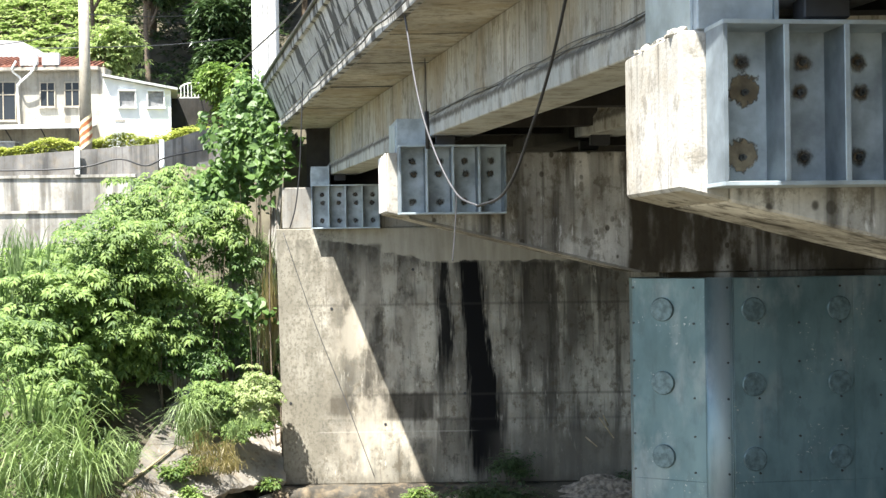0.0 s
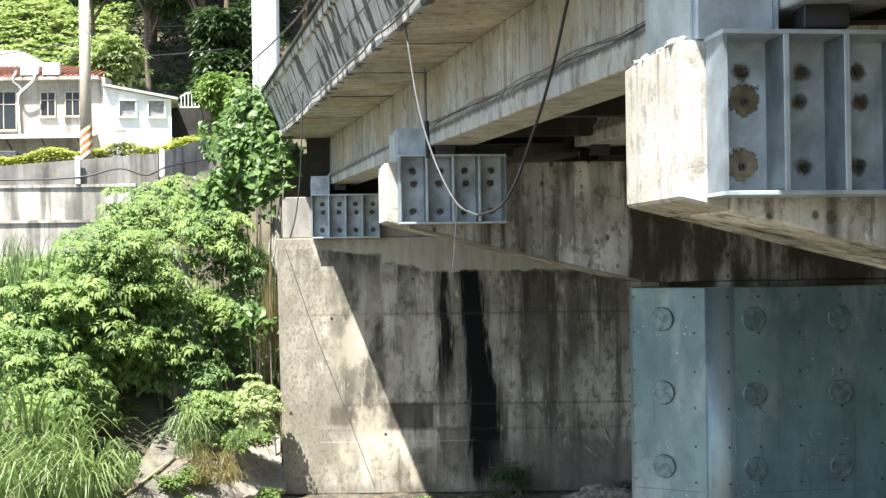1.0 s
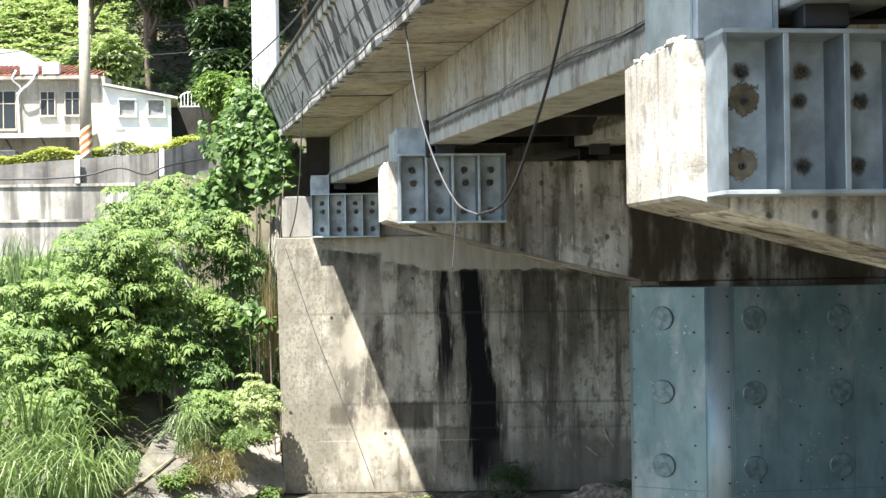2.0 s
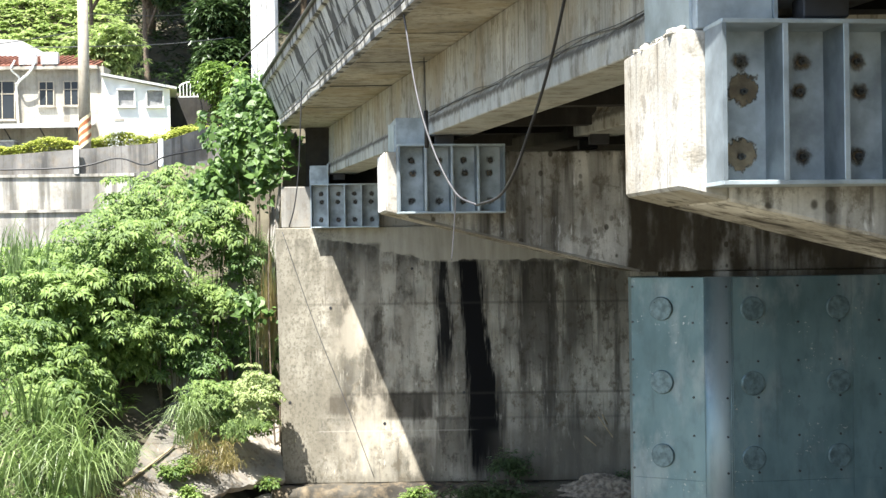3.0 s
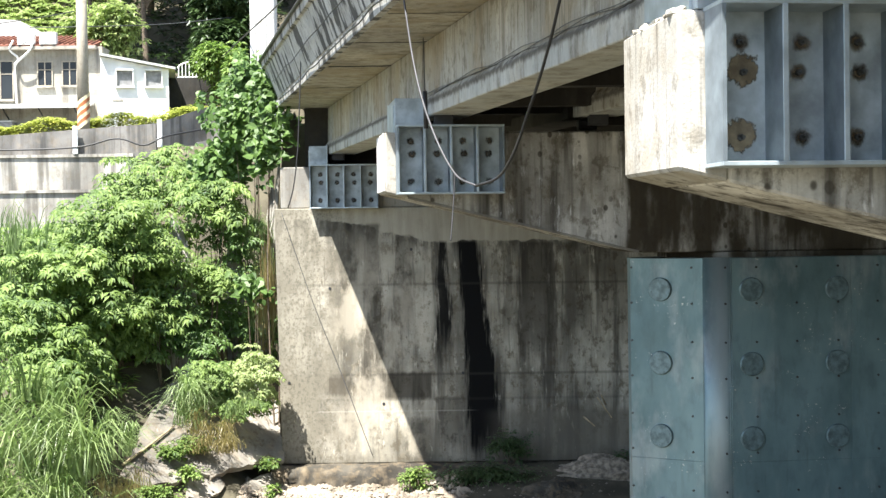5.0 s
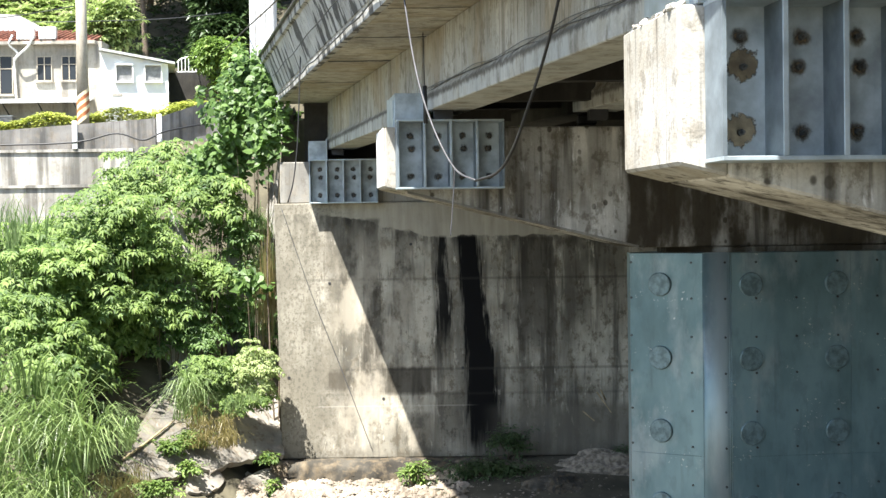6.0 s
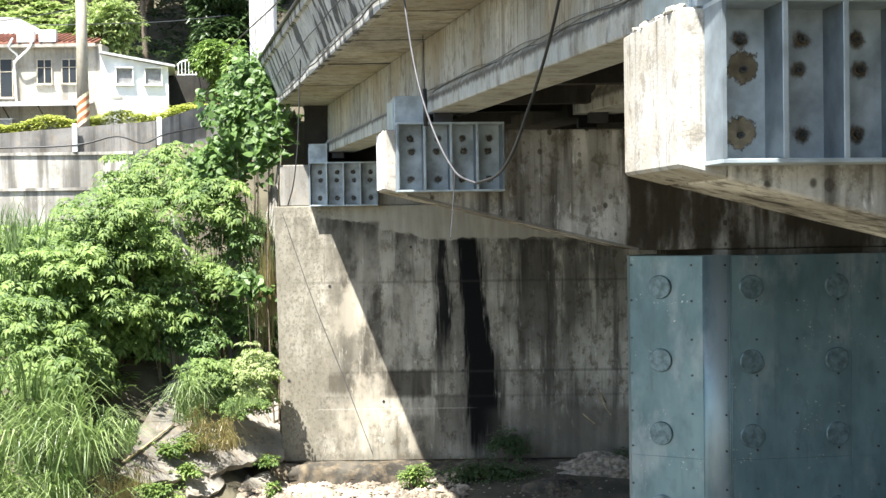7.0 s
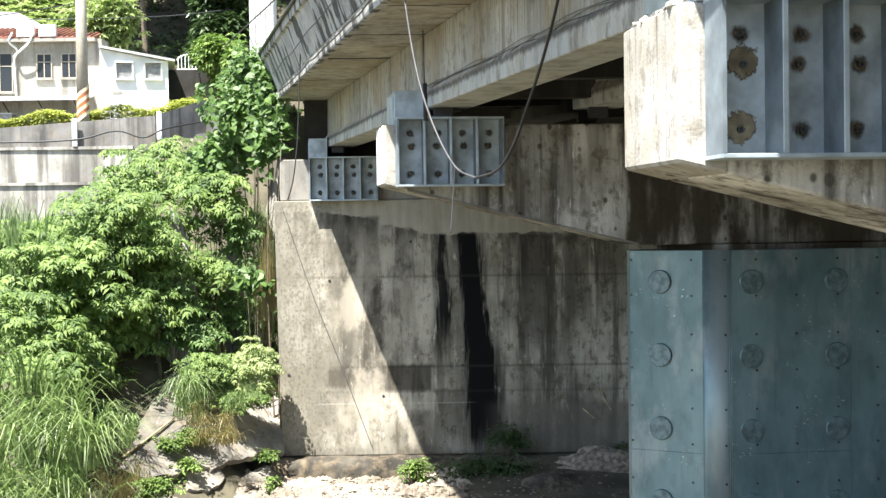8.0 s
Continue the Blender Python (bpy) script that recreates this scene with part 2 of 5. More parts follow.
M_ABUT = concrete("abutment_concrete", (0.52, 0.485, 0.40), (0.22, 0.205, 0.165), 0.75, (0.022, 0.021, 0.018), (0.30, 0.25, 0.17), 0.4, extra=abutment_stains, wash=0.74, mottle=0.7)
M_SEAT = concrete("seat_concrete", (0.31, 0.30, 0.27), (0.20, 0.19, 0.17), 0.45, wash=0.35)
M_CAP = concrete("cap_concrete", (0.49, 0.475, 0.43), (0.36, 0.335, 0.28), 0.9, (0.030, 0.027, 0.022), (0.27, 0.21, 0.13), 0.45, wash=0.2, mottle=0.45, cover=(0.59, 0.65))
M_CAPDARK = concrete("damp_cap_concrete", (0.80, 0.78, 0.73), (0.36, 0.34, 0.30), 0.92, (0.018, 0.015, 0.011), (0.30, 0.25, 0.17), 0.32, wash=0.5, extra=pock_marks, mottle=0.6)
# Under-deck shade is put into this dark colour; the garden wall shares it.
M_DARKSHADE = concrete("dark_shade_concrete", (0.055, 0.052, 0.047), (0.02, 0.019, 0.017), 0.5, (0.015, 0.014, 0.013), (0.08, 0.065, 0.045), 0.3)
M_DECK = concrete("deck_concrete", (0.56, 0.53, 0.45), (0.38, 0.36, 0.31), 0.40, (0.10, 0.09, 0.07), (0.36, 0.30, 0.21), 0.45, mottle=0.45, extra=soffit_stains)
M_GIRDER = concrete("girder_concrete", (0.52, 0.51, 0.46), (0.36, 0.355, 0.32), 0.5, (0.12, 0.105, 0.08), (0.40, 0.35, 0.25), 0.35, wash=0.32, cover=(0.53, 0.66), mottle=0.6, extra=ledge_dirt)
M_PARAPET = concrete("parapet_concrete", (0.56, 0.56, 0.53), (0.40, 0.40, 0.38), 0.85, (0.03, 0.03, 0.03), (0.4, 0.37, 0.32), 0.2, cover=(0.51, 0.56), wash=0.25)
M_BANKWALL = concrete("retaining_wall_concrete", (0.50, 0.48, 0.43), (0.32, 0.305, 0.275), 0.7, (0.07, 0.068, 0.06), cover=(0.46, 0.66), wash=0.5)
M_GUARD = concrete("guard_wall_concrete", (0.25, 0.24, 0.225), (0.14, 0.135, 0.125), 0.6, (0.03, 0.03, 0.03), cover=(0.46, 0.64))
M_APRON = concrete("apron_concrete", (0.32, 0.30, 0.26), (0.13, 0.12, 0.105), 0.1, rust=0.35, mottle=0.6)
M_FOOT = concrete("broken_footing_concrete", (0.115, 0.105, 0.085), (0.03, 0.027, 0.022), 0.0, rust=0.4, mottle=0.8)
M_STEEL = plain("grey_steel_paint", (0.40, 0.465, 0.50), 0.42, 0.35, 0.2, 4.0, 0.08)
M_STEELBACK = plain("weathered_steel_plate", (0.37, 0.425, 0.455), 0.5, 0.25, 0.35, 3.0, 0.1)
# Darker than the plates: the rib sides' shade is in this colour.
M_STEELSHADE = plain("shade_dark_steel", (0.20, 0.24, 0.265), 0.5, 0.3, 0.25, 4.0, 0.1)
M_JACKET, _t, _b = nodes_of("blue_steel_paint")
_c = blend(_t, ramp(_t, field(_t, 0.9, 5, (1, 1, 0.5)), 0.3, 0.7), (0.11, 0.178, 0.192), (0.235, 0.345, 0.365))
_c = blend(_t, calc(_t, "MULTIPLY", ramp(_t, field(_t, 1.5, 6, (1, 1, 0.45), 0.6), 0.50, 0.66), 0.45), _c, (0.42, 0.46, 0.47))
_c = blend(_t, calc(_t, "MULTIPLY", ramp(_t, field(_t, 19, 5), 0.63, 0.67), ramp(_t, field(_t, 1.7, 3, shift=(4, 4, 4)), 0.55, 0.66)), _c, (0.60, 0.62, 0.60))
_c = blend(_t, calc(_t, "MULTIPLY", ramp(_t, field(_t, 7, 5, (1, 1, 0.1)), 0.55, 0.75), 0.3), _c, (0.07, 0.085, 0.09))
_c = blend(_t, calc(_t, "MULTIPLY", ramp(_t, field(_t, 4.5, 6, (1, 1, 0.5), 0.65, shift=(8, 1, 3)), 0.50, 0.66), 0.25), _c, (0.085, 0.115, 0.125))
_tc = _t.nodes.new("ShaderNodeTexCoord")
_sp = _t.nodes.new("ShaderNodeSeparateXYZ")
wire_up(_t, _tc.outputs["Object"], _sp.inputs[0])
# Pale stripe along the folded corner: its highlight is put into the colour.
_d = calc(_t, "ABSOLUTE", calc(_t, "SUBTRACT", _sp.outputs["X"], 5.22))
_corner_sheen = calc(_t, "MULTIPLY", ramp(_t, calc(_t, "ADD", _d, calc(_t, "MULTIPLY", calc(_t, "SUBTRACT", field(_t, 2.4, 6, (1, 1, 0.35), shift=(6, 3, 1)), 0.5), 0.35)), 0.26, 0.02), ramp(_t, calc(_t, "ABSOLUTE", calc(_t, "SUBTRACT", _sp.outputs["Y"], -0.28)), 0.25, 0.1))
_c = blend(_t, calc(_t, "MULTIPLY", _corner_sheen, 0.5), _c, (0.52, 0.56, 0.56))
wire_up(_t, _c, _b.inputs["Base Color"])
wire_up(_t, calc(_t, "ADD", 0.26, calc(_t, "MULTIPLY", field(_t, 2.6, 6, shift=(2, 5, 9)), 0.35)), _b.inputs["Roughness"])
_b.inputs["Metallic"].default_value = 0.42
bumped(_t, _b, field(_t, 60, 3), 0.08, 0.01)
M_DISC = plain("dull_blue_steel_disc", (0.15, 0.215, 0.23), 0.42, 0.3, 0.35, 9.0, 0.15)
M_BOLT = plain("dark_bolt_steel", (0.075, 0.08, 0.08), 0.6, 0.5)
M_RUST = plain("rust_stain", (0.15, 0.115, 0.075), 0.9, 0.0, 0.45, 14.0)
M_TAN = plain("tan_rust_stain", (0.21, 0.172, 0.115), 0.9, 0.0, 0.3, 14.0)


def ragged(m, inner, outer):
    """Rust thins out to bare paint towards a ragged rim, with thin runs below."""
    t = m.node_tree
    tc = t.nodes.new("ShaderNodeTexCoord")
    ln = t.nodes.new("ShaderNodeVectorMath")
    ln.operation = "LENGTH"
    wire_up(t, tc.outputs["Object"], ln.inputs[0])
    r = calc(t, "ADD", ln.outputs["Value"], calc(t, "MULTIPLY", calc(t, "SUBTRACT", field(t, 16.0, 6, (1, 1, 0.8), 0.65), 0.5), outer * 1.3))
    r = calc(t, "ADD", r, calc(t, "MULTIPLY", calc(t, "SUBTRACT", field(t, 45.0, 4, (1, 1, 0.3)), 0.5), outer * 0.35))
    keep = calc(t, "MULTIPLY", calc(t, "SUBTRACT", 1.0, ramp(t, r, inner, outer)), 0.88)
    clear = t.nodes.new("ShaderNodeBsdfTransparent")
    mix = t.nodes.new("ShaderNodeMixShader")
    wire_up(t, keep, mix.inputs[0])
    wire_up(t, clear.outputs[0], mix.inputs[1])
    wire_up(t, t.nodes["Principled BSDF"].outputs[0], mix.inputs[2])
    wire_up(t, mix.outputs[0], t.nodes["Material Output"].inputs["Surface"])


ragged(M_RUST, 0.006, 0.075)
ragged(M_TAN, 0.086, 0.118)
M_DARK = plain("dark_rubber", (0.025, 0.025, 0.027), 0.55)
M_CABLE = plain("grey_cable_sheath", (0.06, 0.06, 0.064), 0.55)
M_BLACKCABLE = plain("black_cable_sheath", (0.02, 0.02, 0.02), 0.5)
M_WHITE = plain("white_paint", (0.80, 0.80, 0.77), 0.7, 0, 0.06, 2.0)
M_PLASTER = concrete("grey_plaster", (0.44, 0.42, 0.36), (0.32, 0.30, 0.255), 0.5, (0.08, 0.075, 0.07))
M_POLE = concrete("pole_concrete", (0.50, 0.445, 0.35), (0.40, 0.355, 0.28), 0.2, (0.2, 0.19, 0.17))
M_PILLAR = concrete("pillar_concrete", (0.72, 0.72, 0.70), (0.62, 0.62, 0.60), 0.35, (0.25, 0.25, 0.25))
M_ROOF = plain("rust_red_roof", (0.17, 0.065, 0.04), 0.8, 0, 0.35, 2.5)
M_SHUTTER = plain("grey_shutter", (0.22, 0.22, 0.215), 0.6)
M_METALROOF = plain("pale_sheet_metal", (0.55, 0.55, 0.52), 0.5, 0.3, 0.15)
M_RED = plain("hazard_red", (0.42, 0.14, 0.05), 0.7)
M_YELLOW = plain("hazard_cream", (0.72, 0.60, 0.36), 0.7)
M_SOIL = plain("brown_soil", (0.075, 0.066, 0.042), 0.95, 0, 0.4, 1.5, 0.6)
M_ROCK = concrete("rubble_stone", (0.40, 0.345, 0.28), (0.19, 0.16, 0.125), 0.0, rust=0.3)
M_HEAP = plain("stony_grey_soil", (0.24, 0.205, 0.16), 0.95, 0, 0.5, 9.0, 0.8)
M_BARK = plain("grey_brown_bark", (0.13, 0.10, 0.07), 0.95, 0, 0.35, 12.0, 0.6)
M_BRANCH = plain("dry_branch", (0.35, 0.28, 0.17), 0.9)
M_LEAF = foliage("shrub_leaf", (0.03, 0.08, 0.014), (0.28, 0.39, 0.095), 0.42, 0.58)
# Weed leaves with the abutment's shade put into their colour.
M_WEED = foliage("shade_tinted_weed_leaf", (0.03, 0.06, 0.022), (0.13, 0.19, 0.08), 0.35, 0.5)
M_PALELEAF = foliage("sunlit_tree_leaf", (0.15, 0.22, 0.06), (0.50, 0.56, 0.25), 0.5, 0.45)
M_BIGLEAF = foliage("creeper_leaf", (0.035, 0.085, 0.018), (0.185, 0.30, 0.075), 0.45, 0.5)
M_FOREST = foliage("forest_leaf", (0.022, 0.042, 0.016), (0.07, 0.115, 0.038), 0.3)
M_LIME = foliage("lime_leaf", (0.24, 0.28, 0.06), (0.60, 0.60, 0.16))
M_GRASS = foliage("tall_grass", (0.085, 0.15, 0.042), (0.42, 0.52, 0.25), 0.45)
M_SEDGE = foliage("deep_green_sedge", (0.06, 0.115, 0.03), (0.36, 0.45, 0.18), 0.45)
M_DRY = foliage("dry_grass", (0.22, 0.18, 0.07), (0.38, 0.32, 0.15))
M_GLASS, _t, _b = nodes_of("window_glass")
_b.inputs["Base Color"].default_value = (0.03, 0.035, 0.04, 1)
_b.inputs["Roughness"].default_value = 0.25
_b.inputs["Specular IOR Level"].default_value = 0.2


# ---- building helpers ----
def mesh_of(name, bm, material, smooth=False):
    me = bpy.data.meshes.new(name)
    bmesh.ops.recalc_face_normals(bm, faces=bm.faces)
    for f in bm.faces:
        f.smooth = smooth
    bm.to_mesh(me)
    bm.free()
    me.materials.append(material)
    return me


def part(name, bm, material, parent, label="", smooth=False):
    ob = new(name, mesh_of(name, bm, material, smooth))
    ob.parent = parent
    if label:
        ob["label"] = label
    return ob


def single(name, bm, material, label, category, kind="", smooth=False, m=None):
    ob = new(name, mesh_of(name, bm, material, smooth))
    if m:
        ob.matrix_world = m
    return tagged(ob, label, category, kind=kind)


def thing(name, m, label, category, group="", kind=""):
    ob = new(name)
    ob.matrix_world = m
    return tagged(ob, label, category, group, kind)


def box(bm, x0, x1, y0, y1, z0, z1, bevel=0.0):
    v = [bm.verts.new(p) for p in ((x0, y0, z0), (x1, y0, z0), (x1, y1, z0), (x0, y1, z0), (x0, y0, z1), (x1, y0, z1), (x1, y1, z1), (x0, y1, z1))]
    fs = [bm.faces.new([v[i] for i in q]) for q in ((0, 3, 2, 1), (4, 5, 6, 7), (0, 1, 5, 4), (1, 2, 6, 5), (2, 3, 7, 6), (3, 0, 4, 7))]
    if bevel:
        es = list({e for f in fs for e in f.edges})
        bmesh.ops.bevel(bm, geom=es, offset=bevel, segments=1, affect="EDGES")
    return bm


def boxed(*a, bevel=0.0):
    return box(bmesh.new(), *a, bevel=bevel)


def prism(bm, ring, shift, bevel=0.0):
    """A solid between the closed ring of points and the same ring moved by shift."""
    a = [bm.verts.new(p) for p in ring]
    b = [bm.verts.new(Vector(p) + Vector(shift)) for p in ring]
    fs = [bm.faces.new(a), bm.faces.new(b[::-1])]
    n = len(a)
    for i in range(n):
        fs.append(bm.faces.new((a[i], b[i], b[(i + 1) % n], a[(i + 1) % n])))
    if bevel:
        bmesh.ops.bevel(bm, geom=list({e for f in fs for e in f.edges}), offset=bevel, segments=1, affect="EDGES")
    return bm


def tube(bm, points, radii, sides=8):
    """A round tube through the points."""
    pts = [Vector(p) for p in points]
    if not hasattr(radii, "__len__"):
        radii = [radii] * len(pts)
    rings = []
    for i, p in enumerate(pts):
        d = (pts[min(i + 1, len(pts) - 1)] - pts[max(i - 1, 0)]).normalized()
        u = d.cross(Vector((0.31, 0.87, 0.37))).normalized()
        w = d.cross(u)
        rings.append([bm.verts.new(p + radii[i] * (math.cos(2 * math.pi * k / sides) * u + math.sin(2 * math.pi * k / sides) * w)) for k in range(sides)])
    for a, b in zip(rings, rings[1:]):
        for k in range(sides):
            bm.faces.new((a[k], a[(k + 1) % sides], b[(k + 1) % sides], b[k]))
    bm.faces.new(rings[0][::-1])
    bm.faces.new(rings[-1])
    return bm


def curve_points(points, n):
    """Smooth run of n points through the given ones."""
    p = [Vector(q) for q in points]
    p = [2 * p[0] - p[1]] + p + [2 * p[-1] - p[-2]]
    out = []
    segs = len(p) - 3
    for k in range(n):
        s = k / (n - 1) * segs
        i = min(int(s), segs - 1)
        f = s - i
        a, b, c, d = p[i:i + 4]
        out.append(0.5 * (2 * b + (c - a) * f + (2 * a - 5 * b + 4 * c - d) * f * f + (3 * b - a - 3 * c + d) * f ** 3))
    return out


def smoothstep(a, b, x):
    s = min(1.0, max(0.0, (x - a) / (b - a)))
    return s * s * (3 - 2 * s)


# ---- ground: one sheet from the river bed up the bank to the hill ----
def ground_height(x, y):
    n = noise.fractal(Vector((x * 0.25, y * 0.25, 3.0)), 1.0, 2.0, 4)
    bed = -0.38 + 0.10 * n + 0.42 * smoothstep(-0.8, 1.0, x) * smoothstep(29.8, 32.0, y)
    bank = smoothstep(25.5, 33.5, y) * 3.3 + smoothstep(33, 50, y) * 1.6
    left = smoothstep(-4.3, -7.2, x)
    low = bed + left * bank * (1 + 0.12 * n)
    road = 9.0
    hill = road + max(0.0, y - 66) * 0.62 + 1.1 * smoothstep(54, 62, y)
    hill += n * 0.8 * smoothstep(64, 75, y)
    back = smoothstep(50.9, 51.3, y) if x < -4.3 else smoothstep(33.9, 34.4, y)
    far = smoothstep(200, 500, max(abs(x), abs(y)))
    h = low + (hill - low) * back
    h = h * (1 - far) + far * min(h, 40)
    # hollowed below the sloping apron beside the abutment
    apron = max(-0.5, 0.33 - 0.6375 * (x + 7.08) + 0.5841 * (y - 29.5))
    if h > apron and x < -3.9:
        h += (apron - h) * smoothstep(-7.9, -7.1, x) * smoothstep(34.6, 34.0, y)
    return h


def build_ground():
    near_x = [-40 + 0.5 * i for i in range(130)]
    near_y = [20 + 0.5 * i for i in range(140)]
    xs = [-3000, -1200, -500, -250, -140, -90, -65, -50] + near_x + [28, 35, 45, 65, 100, 180, 400, 1200, 3000]
    ys = [-3000, -1200, -500, -200, -90, -40, -15, 0, 8, 14] + near_y + [93, 98, 105, 115, 130, 160, 220, 400, 900, 3000]
    bm = bmesh.new()
    grid = [[bm.verts.new((x, y, ground_height(x, y))) for x in xs] for y in ys]
    for a, b in zip(grid, grid[1:]):
        for i in range(len(xs) - 1):
            bm.faces.new((a[i], a[i + 1], b[i + 1], b[i]))
    return single("ground", bm, M_SOIL, "brown soil of river bed, bank and hillside", "ground", "structure", True)


ground = build_ground()

# ---- bridge: piers, girders, deck ----
PIER_TURN = 7.0
AXIS = Vector((-0.2075, 1.0, 0.009))


def on_axis(x, y, z, y_to):
    return Vector((x, y, z)) + AXIS * (y_to - y)


def steel_bracket(m, label, stained=False):
    """Grey steel bracket of four bays with rusty anchor nuts; origin at its lower left front corner, the face towards -y."""
    br = thing("steel_bracket", m, label, "steel bracket", "steel brackets on the caps")
    w, h, d = 1.62, 1.0, 0.38
    part("back_plate", boxed(0, w, d - 0.03, d, 0.0, h), M_STEELBACK, br)
    part("top_plate", boxed(-0.015, w + 0.015, 0, d, h, h + 0.03, bevel=0.004), M_STEEL, br)
    part("bottom_plate", boxed(-0.015, w + 0.015, 0, d, -0.03, 0.0, bevel=0.004), M_STEEL, br)
    bay = w / 4
    # Rib sides carry shade in their dark colour; front edges stay paler.
    rib = mesh_of("rib", boxed(-0.012, 0.012, 0.012, d - 0.03, 0, h), M_STEELSHADE)
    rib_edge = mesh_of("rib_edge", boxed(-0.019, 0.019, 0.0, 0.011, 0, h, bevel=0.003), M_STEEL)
    side = mesh_of("side_plate", boxed(-0.014, 0.014, 0, d - 0.03, 0, h), M_STEELSHADE)
    bm = tube(bmesh.new(), [(0, 0, 0), (0, -0.035, 0)], 0.024, 6)
    tube(bm, [(0, -0.035, 0), (0, -0.08, 0)], 0.012, 8)
    nut = mesh_of("anchor_nut", bm, M_BOLT)
    stain = []
    for s in (1, 2):
        bm = bmesh.new()
        rnd = random.Random(s)
        ring = []
        for k in range(40):
            a = 2 * math.pi * k / 40
            r = (0.105 if s == 1 else 0.150) * (1 + rnd.uniform(-0.04, 0.04))
            ring.append(Vector((math.cos(a) * r, 0, math.sin(a) * r * 1.05)))
        prism(bm, ring, (0, -0.0035, 0))
        stain.append(mesh_of("rust_stain", bm, M_RUST if s == 1 else M_TAN))
    for k in range(5):
        inner = 0 < k < 4
        o = new("rib" if inner else "side_plate", rib if inner else side)
        o.parent, o.location = br, (k * bay, 0, 0)
        if inner:
            o = new("rib_edge", rib_edge)
            o.parent, o.location = br, (k * bay, 0, 0)
    for k in range(4):
        for j, z in enumerate((0.17, 0.60, 0.80)):
            x = (k + 0.54 + 0.05 * ((k + j) % 2)) * bay
            big = stained and k == 0 and j < 2
            s = new("rust_stain", stain[1 if big else 0])
            s.parent, s.location = br, (x, d - 0.0305, z + (0.02 if big else 0.0))
            o = new("anchor_nut", nut)
            o.parent, o.location = br, (x, d - 0.034, z)
    return br


def stopper(m, w, depth, h):
    """Grey steel stopper box on top of the cap, beside the girder's end."""
    st = thing("steel_stopper", m, "grey painted steel stopper box standing on the pier cap", "steel stopper", "stoppers on the caps")
    part("body", boxed(0, w, 0, depth, 0, h, bevel=0.006), M_STEELBACK, st)
    part("gusset", prism(bmesh.new(), [(-0.02, 0.1, 0), (-0.02, 0.1, h * 0.8), (-0.02, depth - 0.05, h), (-0.02, depth - 0.05, 0)], (0.018, 0, 0)), M_STEEL, st)
    part("end_plate", boxed(w + 0.002, w + 0.03, -0.02, 0.1, -0.02, h + 0.03), M_STEEL, st)
    return st


CAP_T, SLOPE = 1.41, 0.245


def pier(x, y, z_low, z_high, jacket_top, label, finish, bead=False):
    p = thing("pier", pose(x, y, 0, 0, 0, PIER_TURN), label, "bridge pier", "bridge piers")
    z_in = z_low - SLOPE * 4.05
    e0 = 0.34
    # End block is paler: sunlight on the cap's end is partly painted in.
    block = [(0, 0, z_low), (0, 0, z_high), (e0, 0, z_high), (e0, 0, z_low - SLOPE * e0)]
    part("cap_end", prism(bmesh.new(), block, (0, CAP_T, 0), bevel=0.02), M_CAP, p, "paler concrete end block, its sunlight partly in the colour")
    ring = [(e0, 0.004, z_low - SLOPE * e0), (e0, 0.004, z_high), (20.4, 0.004, z_high), (20.4, 0.004, z_low), (16.4, 0.004, z_in), (4.05, 0.004, z_in)]
    part("cap", prism(bmesh.new(), ring, (0, CAP_T - 0.008, 0), bevel=0.02), finish, p, "stained concrete cap with a sloping underside")
    corner = Vector((5.16, -0.32))
    along_a, along_b = (Vector((4.0, 0.55)) - corner).normalized(), Vector((1.0, 0.0))
    bend = [(1 - k / 8) ** 2 * (corner + along_a * 0.22) + 2 * (k / 8) * (1 - k / 8) * corner + (k / 8) ** 2 * (corner + along_b * 0.22) for k in range(9)]
    foot = [(4.0, 0.55)] + [(q.x, q.y) for q in bend] + [(15.2, -0.32), (16.4, 0.55), (16.4, 1.1), (15.2, 1.75), (5.12, 1.75), (4.10, 1.1)]
    inner = [(4.6, 0.55), (5.45, -0.02), (15.0, -0.02), (15.8, 0.55), (15.8, 1.05), (15.0, 1.38), (5.45, 1.38), (4.6, 1.05)]
    z_e = z_low - SLOPE * e0
    edge = [(e0, -0.010, z_e - 0.004), (e0, -0.010, z_e + 0.022), (e0, 0.02, z_e + 0.03), (e0, 0.02, z_e - 0.016), (e0, -0.004, z_e - 0.016)]
    if bead:
        for k in range(5):
            part("end_rib", boxed(-0.035, -0.001, 0.06 + 0.27 * k, 0.22 + 0.27 * k, z_low + 0.02, z_high - 0.01 - 0.012 * (k % 2), bevel=0.008), M_PILLAR, p, "pale raised concrete rib on the cap's end")
        part("drip_moulding", prism(bmesh.new(), edge, (3.66, 0, -SLOPE * 3.66)), M_SEAT, p, "dull mortar bead along the lower edge")
    part("column", prism(bmesh.new(), [(a, b, -0.8) for a, b in inner], (0, 0, z_in + 0.79)), finish, p)
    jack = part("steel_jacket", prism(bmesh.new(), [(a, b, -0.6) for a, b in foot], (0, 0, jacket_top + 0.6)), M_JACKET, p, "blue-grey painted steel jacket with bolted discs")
    # plates of the jacket, lying just proud of it, with open joints
    disc = tube(bmesh.new(), [(0, 0, 0), (0, -0.045, 0)], 0.19, 28)
    bmesh.ops.bevel(disc, geom=[e for e in disc.edges if all(v.co.y < -0.04 for v in e.verts)], offset=0.012, segments=1, affect="EDGES")
    for k in range(6):
        a = 2 * math.pi * k / 6 + 0.3
        tube(disc, [(0.145 * math.cos(a), -0.045, 0.145 * math.sin(a)), (0.145 * math.cos(a), -0.058, 0.145 * math.sin(a))], 0.012, 6)
    disc = mesh_of("disc", disc, M_DISC)
